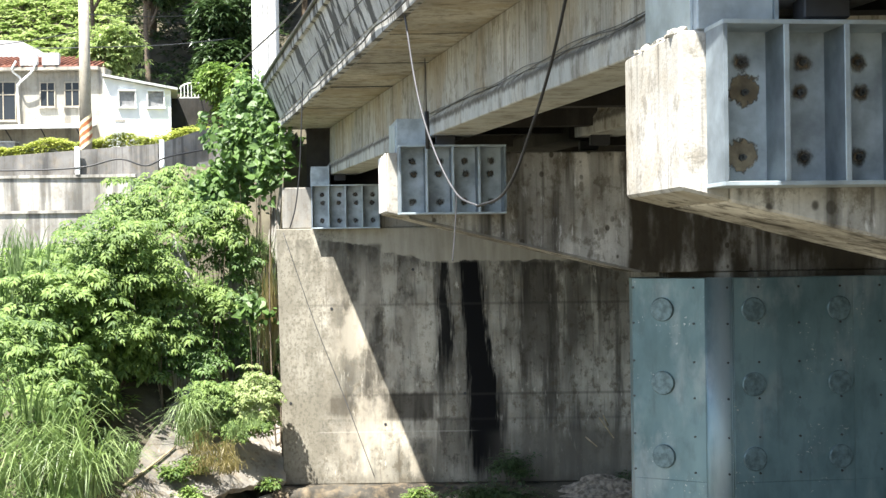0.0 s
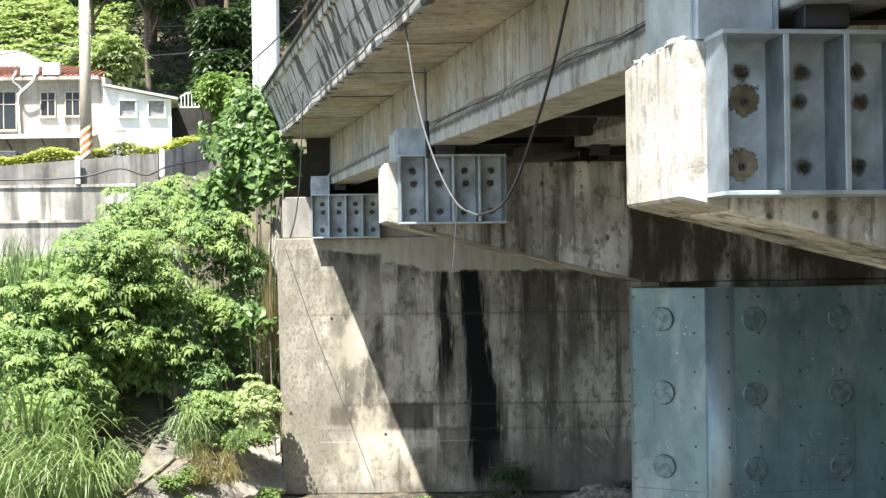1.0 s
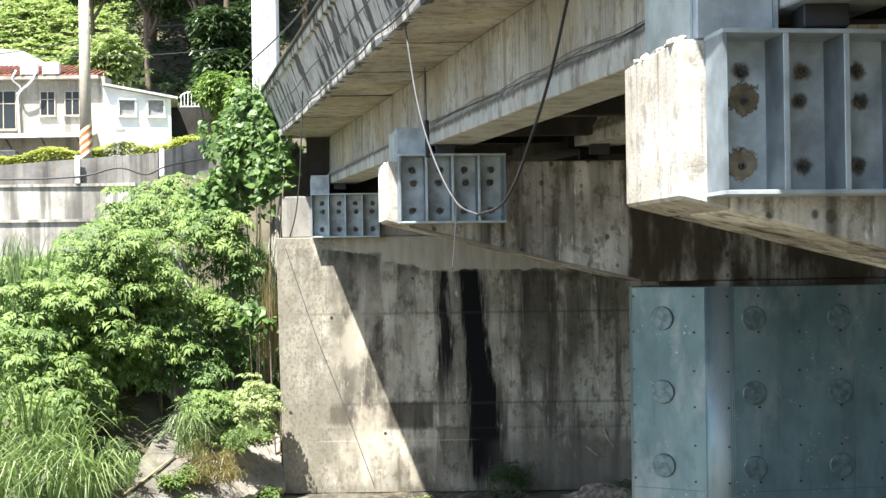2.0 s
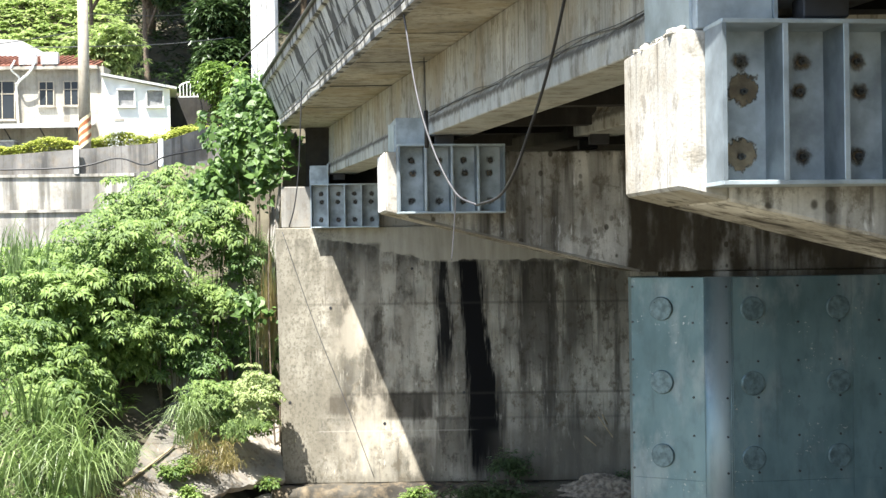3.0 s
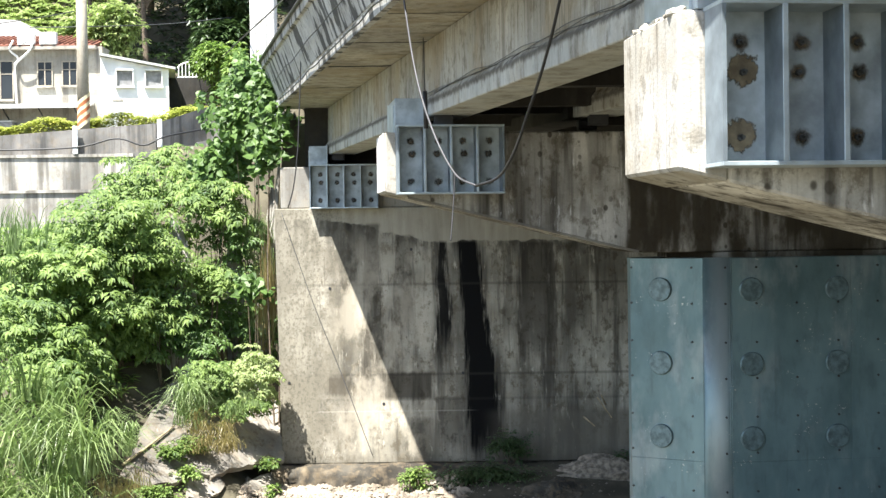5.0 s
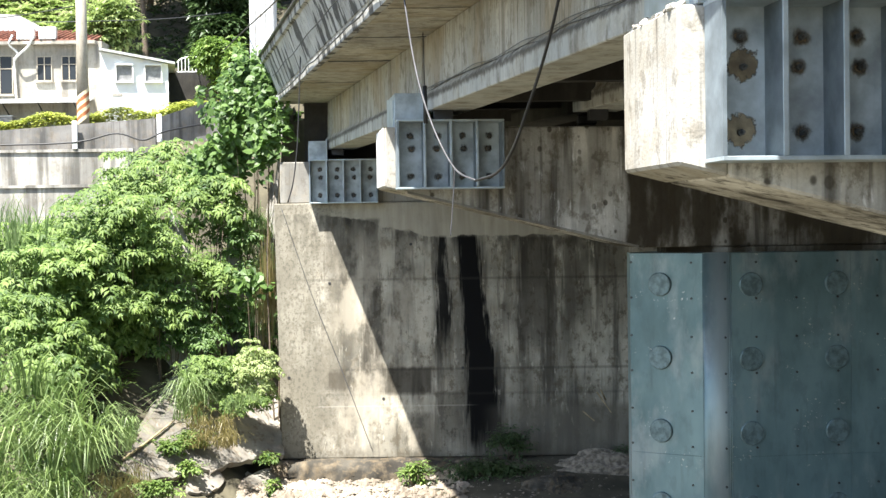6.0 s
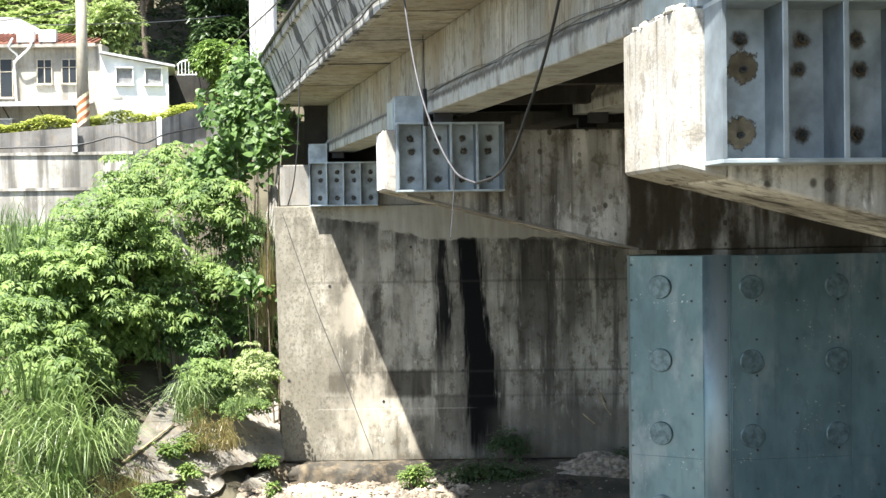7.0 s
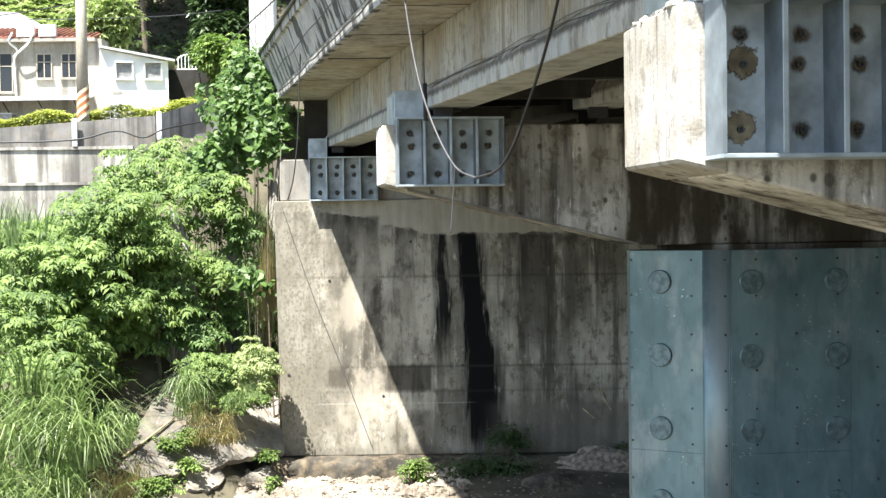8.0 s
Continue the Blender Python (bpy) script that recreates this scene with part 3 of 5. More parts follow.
    bolt = mesh_of("bolt", tube(bmesh.new(), [(0, 0, 0), (0, -0.02, 0)], 0.019, 6), M_BOLT)
    out = [q + (q - Vector((5.9, 0.9))).normalized() * 0.014 for q in bend]
    strip = bmesh.new()
    rows = [[strip.verts.new((q.x, q.y, z)) for q in out] for z in (-0.6, jacket_top - 0.004)]
    for k in range(8):
        strip.faces.new((rows[0][k], rows[0][k + 1], rows[1][k + 1], rows[1][k]))
    wall_in = bmesh.ops.extrude_face_region(strip, geom=strip.faces[:])
    for v in [g for g in wall_in["geom"] if isinstance(g, bmesh.types.BMVert)]:
        v.co += (Vector((5.9, 0.9, v.co.z)) - v.co).normalized() * 0.012
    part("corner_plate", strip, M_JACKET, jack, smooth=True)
    for dx in (0.20, 0.235):
        part("weld_seam", tube(bmesh.new(), [(corner.x + dx, -0.338, -0.6), (corner.x + dx, -0.338, jacket_top - 0.02)], 0.007, 6), M_JACKET, jack, smooth=True)
    joints = [-0.6, 2.0, jacket_top]
    for (a, b), cells in (((foot[0], corner), 1), ((corner, corner + Vector((4.4, 0))), 2)):
        a, b = Vector((a[0], a[1], 0)), Vector((b[0], b[1], 0))
        run = b - a
        turn = math.atan2(run.y, run.x)
        frame_m = Matrix.Translation(a) @ Matrix.Rotation(turn, 4, "Z")
        long = run.length
        for c in range(cells):
            for z0, z1 in zip(joints, joints[1:]):
                u0, u1 = c * long / cells + 0.004, (c + 1) * long / cells - 0.004
                if cells == 1:
                    u1 -= 0.22
                elif c == 0:
                    u0 += 0.22
                bm = boxed(u0, u1, -0.014, -0.002, z0 + 0.003, z1 - 0.003, bevel=0.002)
                o = part("plate", bm, M_JACKET, jack)
                o.matrix_local = frame_m
        spots = [0.36] if cells == 1 else [0.125, 0.445, 0.765]
        for s in spots:
            for k in range(5):
                o = new("disc", disc)
                o.parent = jack
                o.matrix_local = frame_m @ pose(s * long, -0.014, jacket_top - 0.50 - 1.175 * k)
        for s in ([0.02, 0.72] if cells == 1 else [0.03, 0.145, 0.295, 0.45, 0.60, 0.76, 0.9]):
            for k in range(9):
                o = new("bolt", bolt)
                o.parent = jack
                o.matrix_local = frame_m @ pose(s * long, -0.014, jacket_top - 0.15 - 0.59 * k + (0.02 if k % 2 else 0))
    return p


def broken_edge(p, z, seed):
    """Crumbled mortar left along the top edge of the cap's end."""
    rnd = random.Random(seed)
    bm = bmesh.new()
    for k in range(16):
        y = 0.08 + k * 0.08 + rnd.uniform(-0.02, 0.02)
        s = rnd.uniform(0.03, 0.06)
        bmesh.ops.create_icosphere(bm, subdivisions=1, radius=s, matrix=Matrix.Translation((0.035 + rnd.uniform(-0.02, 0.05), y, z + s * 0.1)) @ Matrix.Diagonal((1, 1.3, 0.7, 1)))
    for v in bm.verts:
        v.co += Vector((noise.noise(v.co * 22), noise.noise(v.co * 22 + Vector((9, 0, 0))), noise.noise(v.co * 22 + Vector((0, 9, 0))))) * 0.018
    part("broken_edge", bm, M_CAP, p, "crumbled mortar edge")


NEAR, MID = (1.57, 8.95), (-0.863, 20.96)
# Two unseen piers behind the eye, added with their spans to darken front faces.
pier(4.10, -3.25, 6.0, 7.05, 4.9, "unseen concrete bridge pier added behind the eye for shade", M_CAPDARK)
pier(6.64, -15.45, 5.9, 6.95, 4.8, "unseen concrete bridge pier added behind the eye for shade", M_CAPDARK)
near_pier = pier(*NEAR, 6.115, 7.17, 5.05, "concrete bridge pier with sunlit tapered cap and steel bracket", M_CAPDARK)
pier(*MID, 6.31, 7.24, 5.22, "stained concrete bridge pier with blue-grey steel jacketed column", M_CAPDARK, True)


broken_edge(near_pier, 7.17, 3)


def on_pier(o, lx, ly, z):
    return pose(o[0], o[1], 0, 0, 0, PIER_TURN) @ pose(lx, ly, z)


steel_bracket(on_pier(NEAR, 0.185, -0.385, 6.15), "grey steel bracket with rusty anchor nuts on the pier cap", True)
steel_bracket(on_pier(MID, 0.17, -0.385, 6.30), "grey steel bracket with rust spots below the hanging cable")
stopper(on_pier(NEAR, 0.13, 0.0, 7.175), 0.52, 1.25, 0.55)
stopper(on_pier(MID, 0.16, 0.02, 7.245), 0.46, 1.25, 0.52)

# abutment
AB_Y = 33.0
ab = thing("abutment", pose(0, 0, 0), "tall stained concrete abutment wall, half in sunlight", "abutment", kind="structure")
ring = [(-4.08, AB_Y, 6.27), (-3.93, AB_Y - 0.35, 0.1), (22, AB_Y - 0.35, 0.1), (22, AB_Y, 6.27)]
part("wall_face", prism(bmesh.new(), ring, (0, 1.2, 0), bevel=0.02), M_ABUT, ab)
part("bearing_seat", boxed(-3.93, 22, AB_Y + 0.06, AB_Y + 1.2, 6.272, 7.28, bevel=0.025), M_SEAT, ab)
# Back wall: coloured dark for the shade below the deck.
part("back_wall", boxed(-3.4, 22, AB_Y + 0.9, AB_Y + 1.25, 7.284, 8.8), M_DARKSHADE, ab)
bm = bmesh.new()
cells = 220
rows = []
side = [(-0.30, 0.10), (-0.50, 0.09), (-0.66, 0.05), (-0.74, -0.03), (-0.80, -0.14), (-0.86, -0.26), (-0.90, -0.42), (-0.92, -0.8), (-0.2, -0.8)]
for k in range(cells + 1):
    x = -4.15 + k * 0.06
    row = []
    for j, (dy, z) in enumerate(side):
        q = Vector((x * 1.9, dy * 6, z * 6))
        chip = 0.0 if j in (0, 7, 8) else 1.0
        row.append(bm.verts.new((x, AB_Y + dy + chip * 0.16 * noise.fractal(q, 0.9, 2.0, 5), z + (0.02 if j == 0 else 0.06 * chip) * noise.fractal(q + Vector((9, 3, 1)), 0.9, 2.0, 5))))
    rows.append(row)
for u, v in zip(rows, rows[1:]):
    for k in range(len(side)):
        bm.faces.new((u[k], u[(k + 1) % len(side)], v[(k + 1) % len(side)], v[k]))
bm.faces.new(rows[0])
bm.faces.new(rows[-1][::-1])
part("footing", bm, M_FOOT, ab, "rough broken concrete footing", True)
steel_bracket(pose(-3.17, AB_Y - 0.325, 6.29), "grey steel bracket with rust spots on the abutment seat")
stopper(pose(-3.22, AB_Y + 0.05, 7.285), 0.42, 0.8, 0.5)


# girders: half-width steps of the cross-section, height from the bottom
def girder(x, y0, z, y1, label, finish=M_GIRDER):
    base = Vector((x, y0, z))
    g = thing("bridge_girder", Matrix.Translation(base), label, "bridge girder", "girders under the deck")
    prof = [(0, 0), (0, 0.25), (0.07, 0.34), (0.07, 1.19), (0.63, 1.19), (0.63, 0.34), (0.7, 0.25), (0.7, 0)]
    part("beam", prism(bmesh.new(), [(a, 0, b) for a, b in prof], AXIS * (y1 - y0), bevel=0.012), finish, g)
    bear = boxed(0.2, 0.5, 0.3, 0.6, -0.16, -0.002, bevel=0.01)
    part("bearing_pad", bear, M_DARK, g)
    e = AXIS * (y1 - y0)
    part("bearing_pad", boxed(e.x + 0.2, e.x + 0.5, e.y - 0.6, e.y - 0.3, e.z - 0.16, e.z - 0.002, bevel=0.01), M_DARK, g)
    return g


for k in range(8):
    gx = 2.48 * k
    p = on_axis(-0.16 + gx, 20.7, 7.48, 9.75 + 0.3 * k)
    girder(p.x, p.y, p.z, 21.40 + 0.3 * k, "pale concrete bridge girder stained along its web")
    # The next two spans are unseen: added to shade the pier faces.
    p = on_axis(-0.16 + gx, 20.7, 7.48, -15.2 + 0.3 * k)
    girder(p.x, p.y, p.z, -2.75 + 0.3 * k, "unseen concrete bridge girder added for shade, resting on the pier cap")
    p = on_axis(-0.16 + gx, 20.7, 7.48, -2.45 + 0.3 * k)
    girder(p.x, p.y, p.z, 9.45 + 0.3 * k, "unseen concrete bridge girder added for shade, resting on the pier cap")
    # Inner girders get the dark colour in place of under-deck shade.
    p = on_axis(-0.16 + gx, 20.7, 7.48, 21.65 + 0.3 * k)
    girder(p.x, p.y, p.z, 33.75, "concrete bridge girder coloured dark as under-deck shade, resting on the abutment" if k else "pale concrete bridge girder resting on the abutment", M_DARKSHADE if k else M_GIRDER)
# Cross beams: the shade between the girders is in their colour.
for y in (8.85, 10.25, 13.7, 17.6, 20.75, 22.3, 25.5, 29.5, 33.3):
    d = thing("diaphragm", Matrix.Translation(on_axis(-0.16, 20.7, 7.48, y)), "concrete cross beam coloured dark as under-deck shade, between the bridge girders", "cross beam", "cross beams under the deck")
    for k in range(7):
        part("web", boxed(2.48 * k + 0.612, 2.48 * k + 2.568, 0, 0.25, 0.12, 1.17), M_DARKSHADE, d)

# deck slab and parapet
SOFFIT = 8.672


def deck_edge(y):
    return Vector((-3.80 - 0.2105 * (y - 32.7), y, SOFFIT + 0.009 * (y - 20.7)))


deck = thing("bridge_deck", pose(0, 0, 0), "weathered concrete bridge deck with an outward leaning parapet", "bridge deck", kind="structure")
# The run behind the eye and the full width are unseen, added for shade.
D0, D1 = -15.5, 34.2
a, b = deck_edge(D0), deck_edge(D1)
W_DECK = 20.2
part("slab", prism(bmesh.new(), [a + Vector(q) for q in ((0.06, 0, 0.0), (0.0, 0, 0.05), (-0.03, 0, 0.24), (0.3, 0, 0.30), (W_DECK, 0, 0.34), (W_DECK, 0, 0.0))], b - a), M_DECK, deck)
# parapet in cast panels with open joints
seg, yy = 1.35, D0
prof = [(-0.034, 0.245), (-0.31, 1.01), (-0.38, 1.03), (-0.40, 1.24), (-0.02, 1.24), (-0.02, 1.13), (0.24, 0.306)]
while yy < D1 - 0.1:
    y2 = min(yy + seg - 0.02, D1)
    p, q = deck_edge(yy), deck_edge(y2)
    part("parapet_panel", prism(bmesh.new(), [p + Vector((u, 0, v)) for u, v in prof], q - p, bevel=0.008), M_PARAPET, deck)
    yy += seg
# drip edge rail under the parapet
bm = prism(bmesh.new(), [a + Vector(q) for q in ((-0.055, 0, 0.0), (-0.075, 0, 0.16), (-0.035, 0, 0.16), (0.05, 0, 0.0))], b - a)
part("drip_edge", bm, M_PARAPET, deck)


# ---- plants ----
class Leaves:
    """Collects many small leaves as one mesh."""

    def __init__(self, seed):
        self.v, self.f, self.r = [], [], random.Random(seed)

    def leaf(self, p, d, up, long, wide, droop=0.25):
        d = d.normalized()
        s = d.cross(up)
        if s.length < 1e-3:
            s = d.cross(Vector((1, 0, 0)))
        s.normalize()
        n = s.cross(d)
        i = len(self.v)
        self.v += [p, p + d * long * 0.42 - s * wide / 2 + n * wide * 0.12, p + d * long * 0.45 - n * wide * 0.05, p + d * long * 0.42 + s * wide / 2 + n * wide * 0.12, p + d * long - n * long * droop]
        self.f += [(i, i + 2, i + 1), (i, i + 3, i + 2), (i + 1, i + 2, i + 4), (i + 2, i + 3, i + 4)]

    def cluster(self, p, out, count, long, wide, droop=0.3):
        r = self.r
        for k in range(count):
            a = 2 * math.pi * (k + r.random() * 0.6) / count
            d = out * 0.4 + Vector((math.cos(a), math.sin(a), r.uniform(-0.6, 0.25)))
            q = r.uniform(0.7, 1.25)
            self.leaf(p + d * 0.05, d, Vector((r.uniform(-0.4, 0.4), r.uniform(-0.4, 0.4), 1)), long * q, wide * q, droop)

    def spray(self, p, out, count, long, wide):
        """A twig tip with compound leaves that arch outwards, leaflets in pairs along each stalk."""
        r = self.r
        turn = r.uniform(0, 6.3)
        for k in range(count):
            a = turn + 2 * math.pi * (k + r.uniform(-0.25, 0.25)) / count
            d = (Vector((math.cos(a), math.sin(a), r.uniform(0.0, 0.55))) + out * 0.45).normalized()
            size = r.uniform(0.75, 1.2)
            reach, sag = 1.75 * long * size, r.uniform(0.35, 0.75)
            up = Vector((r.uniform(-0.3, 0.2), -0.42, 0.8)) + out * 0.25
            side = d.cross(up).normalized()
            for f in (0.42, 0.72, 1.0):
                q = p + d * reach * f - Vector((0, 0, reach * sag * f * f))
                along = (d - Vector((0, 0, 2 * sag * f))).normalized()
                w = wide * size * (0.85 + 0.15 * f)
                for turn_to in ((-1, 1) if f < 1 else (-0.75, 0, 0.75)):
                    to = along * (0.55 if turn_to else 1.0) + side * turn_to * 0.8 - Vector((0, 0, 0.12))
                    self.leaf(q, to, up + Vector((r.uniform(-0.3, 0.3), r.uniform(-0.2, 0.2), 0)), long * size * r.uniform(0.8, 1.15), w, 0.22)

    def heart(self, p, d, up, long, wide):
        """A broad heart-shaped leaf, cupped along its midrib."""
        d = d.normalized()
        s = d.cross(up).normalized()
        n = s.cross(d)
        i = len(self.v)
        bow = self.r.uniform(-0.05, 0.22)
        rim = ((-0.06, 0.0, 0), (0.02, 0.34, 0.5), (0.30, 0.50, 0.9), (0.62, 0.34, 0.7), (1.0, 0.0, -0.8), (0.62, -0.34, 0.7), (0.30, -0.50, 0.9), (0.02, -0.34, 0.5))
        self.v.append(p + d * long * 0.36)
        self.v += [p + d * long * a + s * wide * b + n * wide * bow * c for a, b, c in rim]
        self.f += [(i, i + 1 + k, i + 1 + (k + 1) % 8) for k in range(8)]

    def hanging(self, p, count, long, wide):
        """Broad leaves that hang like shingles and turn to the light."""
        r = self.r
        for k in range(count):
            d = Vector((r.uniform(-0.9, 0.9), r.uniform(-0.6, 0.1), r.uniform(-1.0, 0.15)))
            q = r.uniform(0.55, 1.3)
            off = Vector((r.gauss(0, 0.10), r.gauss(0, 0.06), r.gauss(0, 0.10)))
            self.heart(p + off, d, Vector((r.uniform(-0.9, 0.6), -0.8, r.uniform(0.1, 1.3))), long * q, wide * q)

    def blade(self, p, lean, high, wide, bend=1.0):
        """A grass blade that rises and arches over."""
        r = self.r
        side = Vector((-lean.y, lean.x, 0)).normalized() * wide / 2
        side = side.lerp(Vector((wide / 2, 0, 0)), 0.5)
        i = len(self.v)
        for k in range(4):
            s = k / 4
            c = p + Vector((0, 0, high * (s - 0.42 * bend * s ** 2.6))) + lean * (high * bend * 0.75 * s ** 1.9)
            self.v += [c - side * (1 - 0.75 * s), c + side * (1 - 0.75 * s)]
        self.v.append(p + Vector((0, 0, high * (1 - 0.42 * bend - 0.1 * bend))) + lean * (high * bend * 0.8))
        for k in range(3):
            j = i + 2 * k
            self.f.append((j, j + 1, j + 3, j + 2))
        self.f.append((i + 6, i + 7, i + 8))

    def mesh(self, name, material):
        me = bpy.data.meshes.new(name)
        me.from_pydata([tuple(q) for q in self.v], [], self.f)
        me.update()
        me.materials.append(material)
        return me


def limbs(bm, base, tips, r0, rnd):
    """Tapered stems from the base to the tips, with a bend."""
    for tip in tips:
        mid = base.lerp(tip, 0.5) + Vector((rnd.uniform(-0.15, 0.15), rnd.uniform(-0.15, 0.15), rnd.uniform(0.0, 0.3)))
        pts = curve_points([base, mid, tip], 7)
        k = r0 * rnd.uniform(0.6, 1.0)
        tube(bm, pts, [k * (1 - 0.8 * i / 6) for i in range(7)], 5)


def shrub(name, centre, size, clusters, leaf, material, label, seed, root=None, count=6, category="shrub", hang=False, stem=0.03, droop=0.3, sprays=0):
    """A plant with stems from its root and an uneven crown of leaf clusters round the centre."""
    rnd = random.Random(seed)
    c, s = Vector(centre), Vector(size)
    root = Vector(root) if root else Vector((c.x, c.y, ground_height(c.x, c.y) - 0.1))
    ob = thing(name, Matrix.Translation(root), label, category)
    lv = Leaves(seed)
    lobes = []
    for k in range(9):
        d = Vector((rnd.gauss(0, 1), rnd.gauss(0, 1), rnd.gauss(0.1, 0.8))).normalized()
        lobes.append((Vector((d.x * s.x, d.y * s.y, d.z * s.z)) * rnd.uniform(0.45, 0.72), rnd.uniform(0.38, 0.62)))
    lobes.append((Vector((0, 0, 0)), 0.7))
    tips = [c + l[0] for l in lobes]
    bm = bmesh.new()
    limbs(bm, Vector((0, 0, 0)), [q - root for q in tips[:3]], stem, rnd)
    part("stem", bm, M_BARK, ob, smooth=True)
    for k in range(sprays):
        lo, rad = rnd.choice(lobes)
        d = Vector((rnd.gauss(0, 1), rnd.gauss(-0.3, 1), rnd.gauss(0.45, 0.9))).normalized()
        p = c + lo + Vector((d.x * s.x, d.y * s.y, d.z * s.z)) * rad * rnd.choice((0.7, 0.9, 1.0, 1.1, 1.45)) * rnd.uniform(0.9, 1.1)
        lv.spray(p - root, d, rnd.choice((4, 5, 5, 6)), leaf[0], leaf[1])
    for k in range(0 if sprays else int(clusters * 0.72)):
        lo, rad = rnd.choice(lobes)
        d = Vector((rnd.gauss(0, 1), rnd.gauss(0, 1), rnd.gauss(0.15, 1))).normalized()
        q = rad * min(2.1, abs(rnd.gauss(0.78, 0.46)))
        p = c + lo + Vector((d.x * s.x, d.y * s.y, d.z * s.z)) * q
        if hang:
            lv.hanging(p - root, count, leaf[0], leaf[1])
        else:
            lv.cluster(p - root, d, count, leaf[0], leaf[1], droop)
    o = new("crown", lv.mesh("crown", material))
    o.parent = ob
    return ob


def at_view(px, py, y):
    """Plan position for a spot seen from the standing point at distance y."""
    return Vector((y * (px - 784) / 2400, y, EYE + y * (432 - py - 0.014 * (px - 784)) / 2400))


SLAB_A, SLAB_B, SLAB_C = at_view(208, 860, 29.5), at_view(500, 840, 32.5), at_view(490, 735, 34.2)
SLAB_UP = (SLAB_B - SLAB_A).cross(SLAB_C - SLAB_A).normalized()


def on_slope(px, py, drop=0.0):
    """The spot on the apron's sloping plane, lowered by drop, in that direction from the standing point."""
    eye = Vector((0, 0, EYE))
    ray = at_view(px, py, 1.0) - eye
    return eye + ray * ((SLAB_A - Vector((0, 0, drop)) - eye).dot(SLAB_UP) / ray.dot(SLAB_UP))


def bush(px, py, y, rx, ry, clusters, leaf, material, label, seed, deep=0.8, **more):
    c = at_view(px, py, y)
    k = y / 2400
    return shrub("shrub", c, (rx * k * 1.12, deep, ry * k * 1.12), clusters, leaf, material, label, seed, **more)


SH = "leafy green shrub with drooping compound leaves on the bank"
CREEPER = "broad-leaved creeper climbing beside the bridge end"
L1 = (0.19, 0.072)


def mass(px, py, y, rx, ry, sprays, seed, deep=0.8, leaf=L1, material=M_LEAF, label=SH):
    return bush(px, py, y, rx, ry, 0, leaf, material, label, seed, deep, sprays=sprays)


mass(205, 452, 32.0, 100, 60, 106, 11, 1.0)
mass(100, 520, 31.0, 90, 66, 106, 12, 1.0)
mass(295, 368, 35.0, 95, 48, 98, 13, 0.9)
mass(255, 500, 33.0, 70, 55, 82, 14, 0.7)
mass(172, 595, 31.8, 72, 55, 90, 15, 0.7)
mass(60, 620, 29.4, 76, 55, 73, 16, 0.7)
mass(30, 520, 33.0, 60, 50, 49, 17, 0.8)
mass(75, 690, 28.6, 60, 36, 41, 31, 0.5)
mass(365, 385, 33.8, 56, 40, 44, 32, 0.6)
mass(315, 555, 34.2, 66, 34, 57, 35, 0.5)
mass(215, 620, 32.4, 48, 32, 49, 38, 0.5)
mass(140, 675, 30.4, 52, 36, 41, 58, 0.4)
mass(375, 520, 33.6, 44, 28, 24, 59, 0.4)
mass(330, 330, 36.5, 70, 36, 49, 53, 0.6)
mass(425, 470, 34.2, 46, 60, 49, 20, 0.5, (0.17, 0.07), M_BIGLEAF, "dark green shrub in the shade of the abutment")
mass(410, 595, 34.2, 45, 34, 36, 34, 0.4, (0.15, 0.065), M_BIGLEAF, "green shrub at the edge of the abutment")
mass(450, 625, 34.2, 30, 46, 32, 36, 0.3, (0.15, 0.065), M_BIGLEAF, "green shrub at the edge of the abutment")
bush(440, 255, 34.3, 66, 76, 360, (0.17, 0.14), M_BIGLEAF, CREEPER, 18, 0.5, count=6, category="creeper", hang=True)
bush(450, 170, 34.6, 34, 40, 120, (0.16, 0.13), M_BIGLEAF, CREEPER, 61, 0.3, count=5, category="creeper", hang=True)
bush(487, 285, 33.3, 30, 64, 120, (0.20, 0.15), M_BIGLEAF, "broad-leaved creeper hanging beside the abutment", 19, 0.2, count=5, category="creeper", hang=True)
bush(405, 330, 34.5, 48, 52, 260, (0.18, 0.14), M_BIGLEAF, "broad-leaved green creeper on the bank edge", 33, 0.5, count=5, category="creeper", hang=True)
bush(440, 540, 33.2, 34, 20, 40, (0.20, 0.15), M_BIGLEAF, "broad-leaved creeper hanging beside the abutment", 62, 0.2, count=5, category="creeper", hang=True)
APRON_BUSH = "low bright green bush on the concrete apron"
for px, py, rx, ry, n, mat, seed in ((445, 700, 34, 36, 120, M_PALELEAF, 21), (372, 696, 42, 28, 110, M_LEAF, 65), (420, 742, 44, 18, 90, M_LEAF, 70), (350, 735, 26, 20, 50, M_PALELEAF, 71)):
    bush(px, py, 32.0, rx, ry, 0, (0.11, 0.045), mat, APRON_BUSH, seed, 0.35, root=tuple(on_slope(px, py + ry)), sprays=n, stem=0.012)
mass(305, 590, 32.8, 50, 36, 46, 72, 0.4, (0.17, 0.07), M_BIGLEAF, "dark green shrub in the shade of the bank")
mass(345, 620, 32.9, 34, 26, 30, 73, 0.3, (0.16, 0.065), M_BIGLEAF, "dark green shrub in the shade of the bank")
bush(474, 195, 33.9, 24, 46, 150, (0.16, 0.13), M_BIGLEAF, CREEPER, 66, 0.2, count=5, category="creeper", hang=True)
bush(205, 80, 64.0, 40, 42, 1000, (0.34, 0.16), M_PALELEAF, "sunlit light green tree top behind the shed", 52, 1.2, category="tree", stem=0.1)
filler = random.Random(9)
